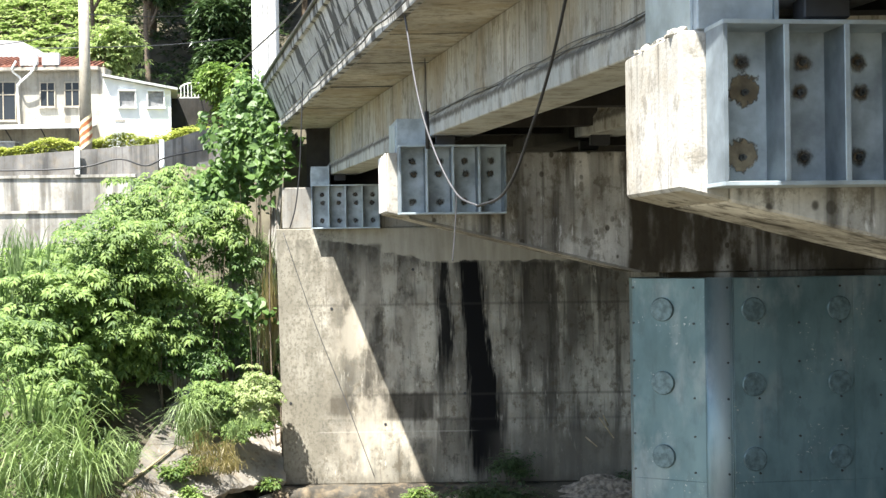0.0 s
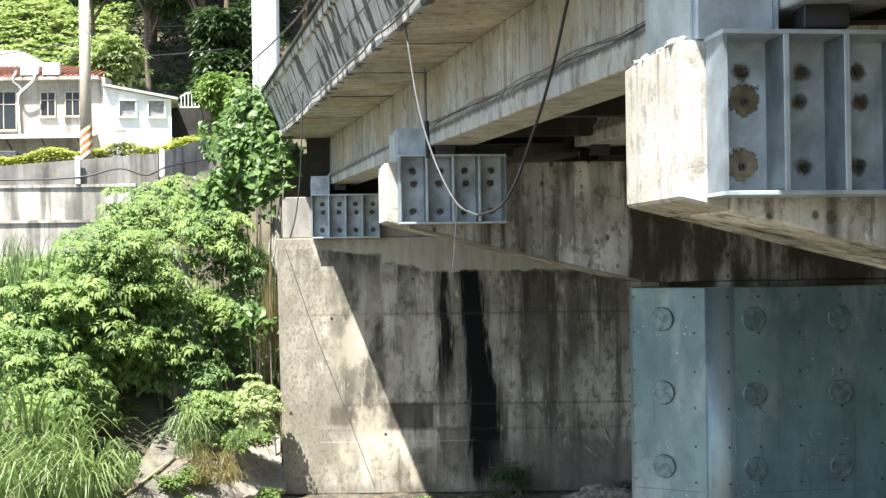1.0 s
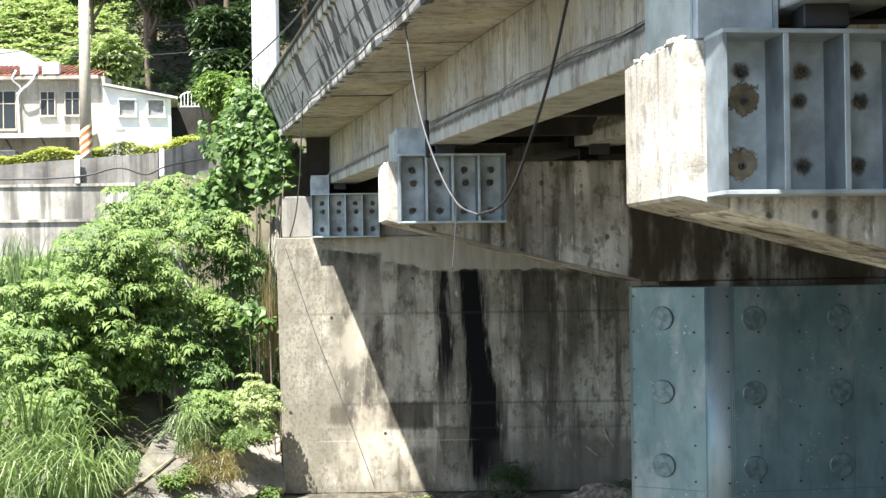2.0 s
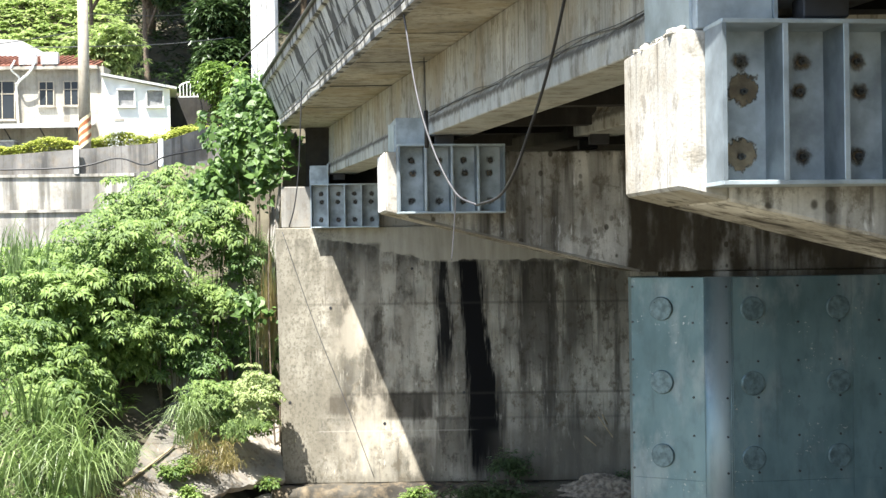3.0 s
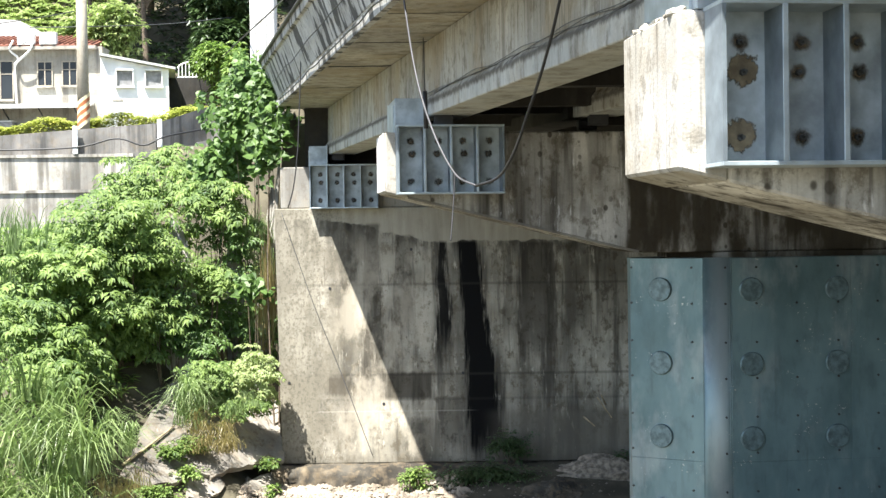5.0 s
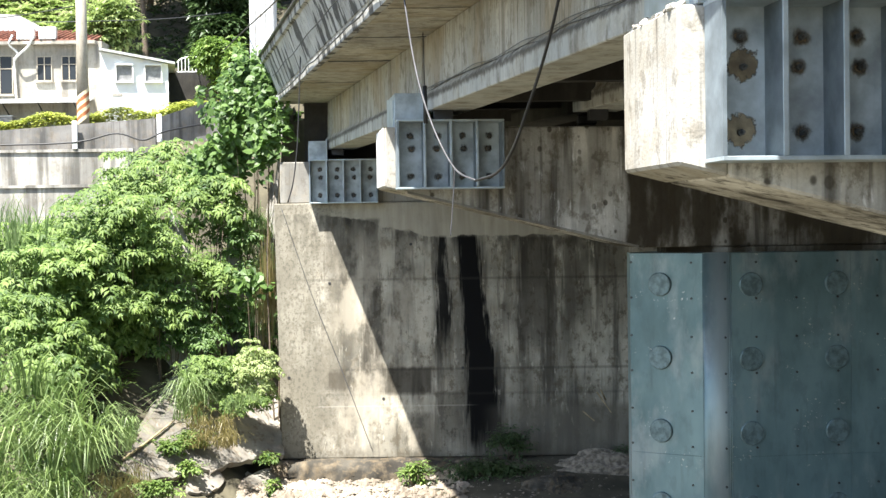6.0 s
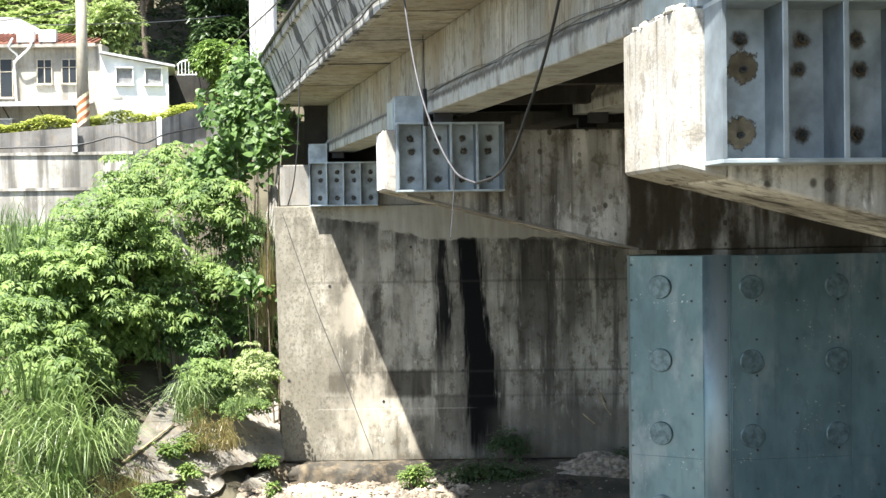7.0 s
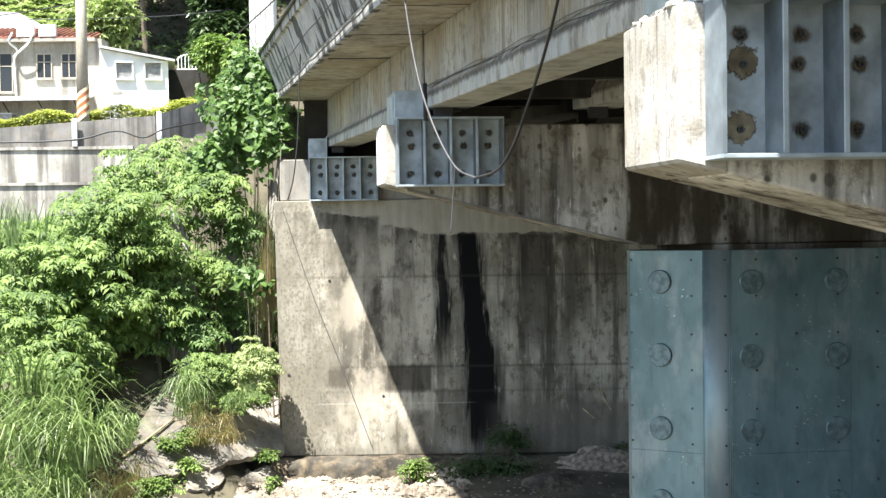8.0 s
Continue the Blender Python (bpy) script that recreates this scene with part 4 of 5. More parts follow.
for k in range(20):
    fx, fy = filler.uniform(0, 320), filler.uniform(430, 610)
    mass(fx, fy, 30.9 + (1.6 if fx > 140 else 0.0) + (640 - fy) / 90 + filler.uniform(-0.5, 0.5), filler.uniform(32, 55), filler.uniform(26, 40), 18, 400 + k, 0.5)
bush(424, 158, 44.0, 11, 50, 380, (0.26, 0.12), M_LEAF, "bright green bush beside the road", 23, 1.0)
WEEDS = "low green weeds on the concrete apron"
for px, py, rx, ry, n, seed in ((300, 828, 24, 13, 170, 55), (335, 812, 26, 15, 170, 56), (262, 905, 40, 16, 220, 24), (330, 868, 22, 10, 80, 25), (470, 850, 14, 10, 60, 63), (478, 900, 12, 16, 70, 64)):
    spot = on_slope(px, py + ry)
    bush(px, py, spot.y - 0.1, rx, ry, n, (0.10, 0.055), M_LEAF, WEEDS, seed, 0.2, root=tuple(spot))
bush(730, 876, 31.4, 22, 15, 150, (0.12, 0.06), M_LEAF, "small green weed among the rubble", 26, 0.2)
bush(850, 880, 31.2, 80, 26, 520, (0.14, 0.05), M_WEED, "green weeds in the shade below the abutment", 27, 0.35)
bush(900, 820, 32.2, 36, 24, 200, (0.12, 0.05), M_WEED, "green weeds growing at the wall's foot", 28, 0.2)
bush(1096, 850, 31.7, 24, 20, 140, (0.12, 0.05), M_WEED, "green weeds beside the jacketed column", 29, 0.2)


def grass(px0, px1, py0, py1, y0, y1, count, high, wide, material, label, seed, bend=1.0):
    rnd = random.Random(seed)
    lv = Leaves(seed)
    tufts = [(rnd.uniform(px0, px1), rnd.uniform(py0, py1), rnd.uniform(y0, y1), rnd.uniform(0, 2 * math.pi)) for _ in range(max(4, count // 26))]
    for k in range(count):
        tx, ty, y, turn = rnd.choice(tufts)
        p = at_view(tx, ty, y) + Vector((rnd.gauss(0, 0.09), rnd.gauss(0, 0.09), 0))
        a = turn + rnd.gauss(0, 1.0)
        lv.blade(p, Vector((math.cos(a), math.sin(a), 0)) * rnd.uniform(0.25, 0.9), high * rnd.uniform(0.6, 1.3), wide * rnd.uniform(0.7, 1.3), bend * rnd.uniform(0.5, 1.2))
    o = new("grass", lv.mesh("grass", material))
    return tagged(o, label, "grass", kind="stuff")


grass(-40, 168, 800, 1040, 26.0, 27.8, 1350, 1.9, 0.046, M_SEDGE, "tall arching green grass on the river bank", 41, 1.6)
grass(165, 225, 800, 850, 29.4, 30.2, 260, 1.1, 0.04, M_GRASS, "drooping green grass at the apron's edge", 67, 1.5)
grass(250, 300, 715, 745, 32.6, 33.2, 120, 0.9, 0.035, M_GRASS, "drooping green grass in the hollow above the apron", 68, 1.4)
grass(385, 470, 745, 778, 31.4, 31.8, 140, 0.6, 0.024, M_GRASS, "green grass growing through the apron bush", 69, 1.1)
grass(-20, 110, 735, 830, 27.2, 28.4, 330, 1.6, 0.048, M_SEDGE, "tall green reed grass among the shrubs", 42, 1.1)
grass(-20, 78, 500, 640, 30.2, 33.5, 900, 1.75, 0.05, M_GRASS, "pale tall reeds below the retaining wall", 43, 0.6)
grass(312, 372, 735, 790, 31.0, 31.5, 300, 1.0, 0.03, M_GRASS, "tufts of green grass on the concrete apron", 44, 1.8)
grass(335, 410, 772, 835, 30.6, 31.2, 700, 0.5, 0.02, M_DRY, "dry yellow grass tuft on the concrete apron", 45, 1.6)
grass(440, 482, 430, 640, 33.8, 34.2, 400, 0.9, 0.02, M_GRASS, "long grass hanging beside the abutment edge", 46, 1.2)
grass(170, 240, 890, 960, 27.5, 28.2, 500, 0.6, 0.02, M_DRY, "dry grass at the foot of the bank", 47)


grass(462, 488, 560, 680, 33.5, 33.9, 160, 1.9, 0.022, M_DRY, "dry stalks standing beside the abutment edge", 49, 0.25)


# ---- bank, retaining wall, road side ----
def wall_run(name, points, y_depth, z0, tops, material, label, category):
    """A wall along the plan points, with its top following the heights."""
    bm = bmesh.new()
    n = len(points)
    rows = []
    for (x, y), zt in zip(points, tops):
        rows.append([bm.verts.new(q) for q in ((x, y, z0), (x, y, zt), (x, y + y_depth, zt), (x, y + y_depth, z0))])
    for a, b in zip(rows, rows[1:]):
        for k in range(4):
            bm.faces.new((a[k], a[(k + 1) % 4], b[(k + 1) % 4], b[k]))
    bm.faces.new(rows[0])
    bm.faces.new(rows[-1][::-1])
    return single(name, bm, material, label, category, "structure")


wall_run("retaining_wall", [(-45, 51.0), (-16.6, 51.0), (-11.8, 51.2), (-9.2, 53.2), (-4.5, 54)], 0.8, 2.0, (8.60, 8.64, 8.70, 9.3, 9.8), M_BANKWALL, "pale streaked concrete retaining wall along the road", "retaining wall")
wall_run("retaining_wall_ledge", [(-45, 50.72), (-16.6, 50.72), (-11.2, 50.9)], 0.30, 2.0, (7.28, 7.30, 7.33), M_BANKWALL, "pale concrete ledge at the foot of the retaining wall", "ledge")
wall_run("guard_wall", [(-45, 51.12), (-16.6, 51.12), (-10.8, 51.42), (-9.2, 53.35), (-4.5, 54.1)], 0.3, 8.5, (9.35, 9.45, 9.86, 10.62, 11.0), M_GUARD, "dark weathered concrete guard wall beside the road", "guard wall")
for pts, zz in (([(-45, 50.94), (-16.6, 50.94), (-11.6, 51.12)], 8.60), ([(-45, 50.64), (-16.6, 50.64), (-11.3, 50.82)], 7.26)):
    wall_run("coping", pts, 0.2, zz, (zz + 0.10, zz + 0.10, zz + 0.12), M_BANKWALL, "pale concrete coping strip along the retaining wall", "coping")
post_bm = boxed(-0.09, 0.09, -0.1, 0.0, 0, 1.05, bevel=0.01)
post = single("marker_post", post_bm, M_WHITE, "white painted marker post on the guard wall", "post", m=pose(-13.75, 51.1, 8.72))
tagged(post, group="marker posts")
copy_thing(post, pose(-10.62, 51.36, 8.95))
bm = tube(bmesh.new(), curve_points([(-20, 51.0, 8.95), (-16, 51.0, 8.9), (-13.6, 51.0, 8.98), (-12.2, 51.05, 9.28), (-11.2, 51.1, 9.02), (-10.4, 51.3, 9.35), (-9.2, 53.0, 9.75)], 40), 0.035, 6)
single("water_hose", bm, M_BLACKCABLE, "black hose sagging along the guard wall", "hose", smooth=True)

# hedge
lv = Leaves(60)
for k in range(2600):
    x = lv.r.uniform(-19, -9.6)
    t_ = (x + 19) / 9.4
    lv.cluster(Vector((x, 53.6 + 1.6 * t_ + lv.r.uniform(-0.35, 0.35), 9.35 + 0.62 * t_ + lv.r.random() ** 0.7 * (0.58 + 0.16 * math.sin(x * 2.3) + 0.12 * t_))), Vector((0, 0, 1)), 4, 0.15, 0.09)
tagged(new("hedge", lv.mesh("hedge", M_LIME)), "low yellow-green hedge behind the guard wall", "hedge", kind="stuff")

# utility pole with hazard bands
pole = thing("utility_pole", pose(-13.93, 53.0, 8.9), "grey concrete utility pole with red and cream hazard bands", "utility pole")
part("shaft", tube(bmesh.new(), [(0, 0, 0), (-0.02, 0, 9)], [0.235, 0.19], 20), M_POLE, pole, smooth=True)
for k in range(7):
    bm = bmesh.new()
    rows = []
    for j in range(25):
        a = 2 * math.pi * j / 24
        z = 0.70 + 0.16 * k + 0.55 * abs(1 - j / 12)
        rows.append([bm.verts.new((0.243 * math.cos(a), 0.243 * math.sin(a), z + h)) for h in (0, 0.155)])
    for u, v in zip(rows, rows[1:]):
        bm.faces.new((u[0], v[0], v[1], u[1]))
    part("hazard_band", bm, M_RED if k % 2 else M_YELLOW, pole, "red hazard band" if k % 2 else "cream hazard band", True)

# pale pillar at the bridge end
pil = thing("pillar", pose(-5.17, 40.0, 8.9), "tall pale concrete pillar at the bridge end", "pillar")
part("shaft", boxed(-0.36, 0.36, -0.36, 0.36, 0, 8, bevel=0.03), M_PILLAR, pil)
for k in range(4):
    part("groove_rib", boxed(-0.26 + 0.15 * k, -0.19 + 0.15 * k, -0.385, -0.362, 0.1, 8), M_PILLAR, pil)


# ---- houses ----
def window(parent, x, z, w, h, y, bars=0):
    win = part("window", boxed(x, x + w, y - 0.02, y + 0.06, z, z + h), M_DARK, parent)
    for q in ((x - 0.05, x, z - 0.05, z + h + 0.05), (x + w, x + w + 0.05, z - 0.05, z + h + 0.05), (x, x + w, z + h, z + h + 0.05), (x, x + w, z - 0.05, z), (x + w / 2 - 0.02, x + w / 2 + 0.02, z, z + h), (x, x + w, z + h * 0.66, z + h * 0.66 + 0.03)):
        part("frame", boxed(q[0], q[1], y - 0.06, y - 0.022, q[2], q[3]), M_POLE, win)
    part("pane", boxed(x + 0.01, x + w - 0.01, y - 0.035, y - 0.025, z + 0.01, z + h - 0.01), M_GLASS, win)
    part("sill", boxed(x - 0.1, x + w + 0.1, y - 0.14, y - 0.022, z - 0.11, z - 0.055), M_PLASTER, win)
    return win


house = thing("house", pose(0, 0, 0), "grey plastered house with a rust-red tiled roof", "house")
part("wall", boxed(-26, -15.4, 62.0, 68, 9.0, 14.25), M_PLASTER, house)
bm = prism(bmesh.new(), [(-26.4, 61.6, 14.25), (-26.4, 61.6, 14.38), (-26.4, 65, 15.25), (-26.4, 68.4, 14.38), (-26.4, 68.4, 14.25)], (10.75, 0, -0.1))
roof = part("roof", bm, M_ROOF, house)
for k in range(43):
    x = -26.3 + k * 0.25
    part("roof_batten", tube(bmesh.new(), [(x, 61.62, 14.42 - 0.002 * k), (x, 64.95, 15.25 - 0.002 * k)], 0.035, 6), M_ROOF, roof)
part("eave", boxed(-26.4, -15.6, 61.55, 61.95, 14.10, 14.24), M_PLASTER, house)
for x in (-18.33, -17.2):
    window(house, x, 12.5, 0.62, 1.05, 62.0)
window(house, -20.6, 11.9, 1.1, 1.7, 62.0)
part("canopy", prism(bmesh.new(), [(-22, 60.6, 11.35), (-22, 62.0, 11.6), (-22, 62.0, 11.68), (-22, 60.6, 11.43)], (6.2, 0, 0)), M_METALROOF, house, "pale sheet metal canopy")
for x in (-19.6, -18.0, -16.4):
    part("brace", tube(bmesh.new(), [(x, 60.8, 11.36), (x, 61.98, 10.8)], 0.03, 6), M_DARK, house)

part("upper_roof", prism(bmesh.new(), [(-26, 66.5, 15.6), (-19.3, 66.5, 15.35), (-20.6, 66.5, 16.2), (-26, 66.5, 16.5)], (0, 3, 0)), M_METALROOF, house, "pale sheet metal upper roof")

shed = thing("shed", pose(-15.2, 60, 0, 0, 0, 11.5) @ pose(15.2, -60, 0), "small white painted shed with two openings", "shed")
ring = [(-15.0, 60.0, 9.5), (-12.05, 60.0, 9.5), (-12.05, 60.0, 13.0), (-15.0, 60.0, 13.53)]
part("wall", prism(bmesh.new(), ring, (0, 4.0, 0)), M_WHITE, shed)
part("roof", prism(bmesh.new(), [(-15.02, 59.7, 13.56), (-11.75, 59.7, 12.97), (-11.75, 59.7, 13.07), (-15.02, 59.7, 13.66)], (0, 4.6, 0)), M_METALROOF, shed)
for x in (-14.3, -13.05):
    op = part("window", boxed(x, x + 0.68, 59.99, 60.004, 12.22, 12.92), M_PLASTER, shed)
    for q in ((x - 0.05, x, 12.16, 12.98), (x + 0.68, x + 0.73, 12.16, 12.98)):
        part("reveal", boxed(q[0], q[1], 59.86, 60.0, q[2], q[3]), M_WHITE, op)
    part("hood", boxed(x - 0.05, x + 0.73, 59.82, 60.0, 12.92, 12.98), M_WHITE, op)
    part("pane", boxed(x + 0.02, x + 0.66, 59.975, 59.988, 12.24, 12.90), M_SHUTTER, op)
    part("sill", boxed(x - 0.08, x + 0.76, 59.84, 59.988, 12.15, 12.218), M_WHITE, op)
part("vent", boxed(-14.5, -14.05, 59.98, 60.0, 11.55, 11.66), M_PLASTER, shed)


def air_unit(m):
    u = thing("air_conditioner", m, "white boxed air conditioner unit on the house eave", "air conditioner", "air conditioners on the eave")
    part("case", boxed(-0.38, 0.38, -0.16, 0.16, 0.05, 0.6, bevel=0.02), M_WHITE, u)
    part("fan_grille", tube(bmesh.new(), [(-0.1, -0.162, 0.32), (-0.1, -0.18, 0.32)], 0.2, 20), M_METALROOF, u)
    for x in (-0.28, 0.28):
        part("foot", boxed(x - 0.04, x + 0.04, -0.18, 0.18, 0, 0.048), M_DARK, u)
    return u


air_unit(pose(-18.75, 61.7, 14.26))
air_unit(pose(-17.75, 61.7, 14.26))
bm = tube(bmesh.new(), curve_points([(-18.4, 61.5, 14.4), (-18.6, 61.5, 14.0), (-19.2, 61.6, 13.5), (-19.35, 61.85, 13.3), (-19.3, 61.85, 11.7)], 24), 0.05, 6)
single("drain_pipe", bm, M_WHITE, "white pipe running down the house wall", "pipe", smooth=True)
bm = tube(bmesh.new(), curve_points([(-19.3, 61.5, 14.5), (-19.5, 61.6, 14.1), (-19.2, 61.8, 13.75), (-19.35, 61.85, 13.35)], 16), 0.05, 6)
single("drain_pipe", bm, M_WHITE, "white curved pipe below the air conditioner", "pipe", smooth=True)

for k, (x, w, h) in enumerate(((-20.2, 0.9, 0.7), (-18.9, 0.5, 0.55), (-18.2, 1.2, 0.5), (-16.9, 0.6, 0.6))):
    cr = thing("storage_crate", pose(x, 61.2, 10.1 - 0.02 * k), "pale storage crate below the house canopy", "crate", "crates below the canopy")
    part("body", boxed(0, w, 0, 0.5, 0, h, bevel=0.02), M_METALROOF if k % 2 else M_SHUTTER, cr)
    part("lid", boxed(-0.03, w + 0.03, -0.03, 0.53, h + 0.002, h + 0.06, bevel=0.01), M_METALROOF, cr)
single("house_terrace", boxed(-26, -15.5, 60.3, 61.98, 8.9, 10.03), M_PLASTER, "grey concrete terrace in front of the house", "terrace", "structure")

# small arched gate
gate = thing("garden_gate", pose(-12.35, 64.0, 13.0), "small arched white metal gate among the trees", "gate")
part("top_bar", tube(bmesh.new(), [(0.7 + 0.7 * math.cos(a), 0, 0.45 + 0.28 * math.sin(a)) for a in [math.pi * k / 14 for k in range(15)]], 0.03, 6), M_WHITE, gate)
for k in range(9):
    x = 0.04 + 0.165 * k
    part("bar", tube(bmesh.new(), [(x, 0, 0), (x, 0, 0.45 + 0.28 * math.sqrt(max(0, 1 - ((x - 0.7) / 0.7) ** 2)))], 0.02, 5), M_WHITE, gate)
part("bottom_rail", tube(bmesh.new(), [(-0.02, 0, 0.02), (1.42, 0, 0.02)], 0.025, 6), M_WHITE, gate)
single("garden_wall", boxed(-12.9, -8.0, 63.85, 64.3, 9.3, 12.98, bevel=0.02), M_DARKSHADE, "dark weathered garden wall below the gate", "garden wall", "structure")


# ---- trees on the hill ----
def tree(x, y, high, wide, clusters, leaf, material, label, seed, z=None, low=0.35):
    rnd = random.Random(seed)
    z = ground_height(x, y) if z is None else z
    root = Vector((x, y, z - 0.3))
    t_ = thing("tree", Matrix.Translation(root), label, "tree")
    bm = bmesh.new()
    top = Vector((rnd.uniform(-0.4, 0.4), 0, high * 0.85))
    tube(bm, curve_points([(0, 0, 0), (rnd.uniform(-0.3, 0.3), 0, high * 0.4), top], 8), [0.015 * high * (1 - 0.11 * k) for k in range(8)], 8)
    lv = Leaves(seed)
    lobes = []
    for k in range(12):
        a, q = rnd.uniform(0, 2 * math.pi), rnd.uniform(0.3, 1.0)
        h = rnd.uniform(low, 0.97)
        lobes.append((Vector((math.cos(a) * wide * q * 0.7, math.sin(a) * wide * q * 0.7, high * h)), wide * rnd.uniform(0.3, 0.5)))
        limbs(bm, Vector((0, 0, high * h * 0.6)), [lobes[-1][0]], 0.012 * high, rnd)
    part("trunk", bm, M_BARK, t_, smooth=True)
    for k in range(clusters):
        c, r = rnd.choice(lobes)
        d = Vector((rnd.gauss(0, 1), rnd.gauss(0, 1), rnd.gauss(0.1, 0.8))).normalized()
        lv.cluster(c + d * r * (1 - 0.4 * rnd.random() ** 2), d, 5, leaf, leaf * 0.45)
    o = new("crown", lv.mesh("crown", material))
    o.parent = t_
    return t_


rnd = random.Random(77)
for k, (x, y, h, w) in enumerate([(-19, 74, 9, 3.6), (-15.5, 72, 10, 3.4), (-12.5, 71, 11, 3.2), (-9.5, 70.5, 12, 3.4), (-6.3, 72, 12, 3.6), (-3, 74, 12, 3.6), (-17, 80, 12, 4.2), (-12.5, 79, 12, 4.2), (-8, 79, 12, 4), (-3, 80, 12, 4.2), (-21.5, 84, 10, 4.4), (-14.5, 87, 12, 4.6), (-8, 88, 12, 4.6), (-27, 92, 9, 4.4), (-10.8, 66.5, 6, 2.2), (0.5, 79, 12, 4)]):
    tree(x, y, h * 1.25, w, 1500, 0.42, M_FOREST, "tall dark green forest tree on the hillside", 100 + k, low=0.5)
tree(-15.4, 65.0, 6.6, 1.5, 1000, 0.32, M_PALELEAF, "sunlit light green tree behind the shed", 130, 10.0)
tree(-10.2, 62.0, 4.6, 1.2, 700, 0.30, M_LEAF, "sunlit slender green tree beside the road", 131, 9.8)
# Below the trees the darker forest leaf stands in for their shade.
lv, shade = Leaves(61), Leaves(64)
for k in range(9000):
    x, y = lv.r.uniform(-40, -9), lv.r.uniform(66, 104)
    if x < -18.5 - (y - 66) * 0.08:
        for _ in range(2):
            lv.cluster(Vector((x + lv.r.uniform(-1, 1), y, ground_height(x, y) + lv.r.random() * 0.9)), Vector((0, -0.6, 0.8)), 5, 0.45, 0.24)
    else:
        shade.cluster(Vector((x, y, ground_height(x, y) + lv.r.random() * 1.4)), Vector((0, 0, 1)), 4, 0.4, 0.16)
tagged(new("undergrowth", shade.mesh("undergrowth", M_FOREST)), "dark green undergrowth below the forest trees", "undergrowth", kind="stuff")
tagged(new("undergrowth", lv.mesh("undergrowth", M_PALELEAF)), "dense green undergrowth covering the hillside", "undergrowth", kind="stuff")
lv = Leaves(62)
for k in range(1800):
    x, y = lv.r.uniform(-12.2, -6), lv.r.uniform(56, 66)
    lv.cluster(Vector((x, y, ground_height(x, y) + lv.r.random() * 1.3)), Vector((0, 0, 1)), 4, 0.24, 0.12)
tagged(new("undergrowth", lv.mesh("undergrowth", M_LIME)), "bright yellow-green weeds beside the road", "undergrowth", kind="stuff")
lv = Leaves(63)
for k in range(7000):
    x, y = lv.r.uniform(-13.5, -4.6), lv.r.uniform(27.5, 49)
    if x > -7.4 and y < 34.5:
        continue
    lv.cluster(Vector((x, y, ground_height(x, y) + lv.r.random() ** 2 * 0.5)), Vector((0, 0, 1)), 4, 0.24, 0.09)
tagged(new("ground_cover", lv.mesh("ground_cover", M_LEAF)), "low green plants covering the bank", "ground cover", kind="stuff")

# pipe and wires along the parapet, dirt-dark wire along the girder flange, cracks in the soffit
bm = tube(bmesh.new(), [deck_edge(y) + Vector((-0.43, 0, 1.21)) for y in (5, 15, 25, 34.2)], 0.035, 8)
single("conduit_pipe", bm, M_CABLE, "grey conduit pipe along the parapet's outer top", "pipe", smooth=True)
wv = random.Random(8)
for off, mat, r in ((0.10, M_BLACKCABLE, 0.012), (0.55, M_BLACKCABLE, 0.009)):
    pts = [deck_edge(12 + 1.1 * k) + Vector((-0.095 - 0.36 * max(0, off - 0.2), 0, off + wv.uniform(-0.03, 0.03))) for k in range(20)]
    single("edge_wire", tube(bmesh.new(), curve_points(pts, 90), r, 6), mat, "thin sagging wire clipped along the deck edge", "wire", smooth=True)
for off, r in ((0.315, 0.005), (0.345, 0.004), (0.37, 0.004)):
    pts = [on_axis(-0.16, 20.7, 7.48, 9.9 + 0.8 * k) + Vector((0.04, 0, off + wv.uniform(-0.03, 0.03))) for k in range(15)]
    single("girder_wire", tube(bmesh.new(), curve_points(pts, 60), r, 6), M_BLACKCABLE, "thin black wire lying along the girder flange", "wire", smooth=True)
for y, rr in ((18.3, 0.004), (21.3, 0.005), (24.6, 0.013), (28.6, 0.004)):
    bm = bmesh.new()
    e = deck_edge(y)
    run = curve_points([e + Vector((0.08 + 0.19 * k, wv.uniform(-0.04, 0.04), -0.006)) for k in range(8)], 22)
    tube(bm, run, rr, 4)
    part("soffit_joint", bm, M_DARK, deck)
# ---- foot of the abutment ----
ap = thing("apron", pose(0, 0, 0), "sloping broken concrete apron beside the abutment", "concrete apron", kind="structure")
def slab(name, outline, drop, thick, seed, rough=0.02):
    """A broken slab of even thickness with a ragged rim."""
    rnd = random.Random(seed)
    ring = []
    for (ax, ay), (bx, by) in zip(outline, outline[1:] + outline[:1]):
        for k in range(5):
            ring.append(on_slope(ax + (bx - ax) * k / 5 + rnd.uniform(-2.5, 2.5), ay + (by - ay) * k / 5 + rnd.uniform(-2, 2), drop))
    bm = prism(bmesh.new(), ring, SLAB_UP * -thick)
    bmesh.ops.triangulate(bm, faces=bm.faces[:])
    bmesh.ops.subdivide_edges(bm, edges=[e for e in bm.edges if e.calc_length() > 0.25], cuts=3, use_grid_fill=True)
    for v in bm.verts:
        v.co += SLAB_UP * noise.fractal(v.co * 2.2, 1.0, 2.0, 5) * rough * 1.6 + Vector((noise.noise(v.co * 5), 0, noise.noise(v.co * 5 + Vector((5, 0, 0))))) * rough
    return part(name, bm, M_APRON, ap)


slab("slab", [(206, 872), (255, 772), (300, 708), (340, 690), (400, 700), (486, 728), (500, 845), (470, 834), (440, 852), (398, 860), (372, 874), (340, 864), (300, 884), (250, 890)], 0.0, 0.16, 1)
slab("broken_slab", [(322, 874), (384, 872), (394, 892), (368, 912), (326, 908)], 0.14, 0.16, 2)
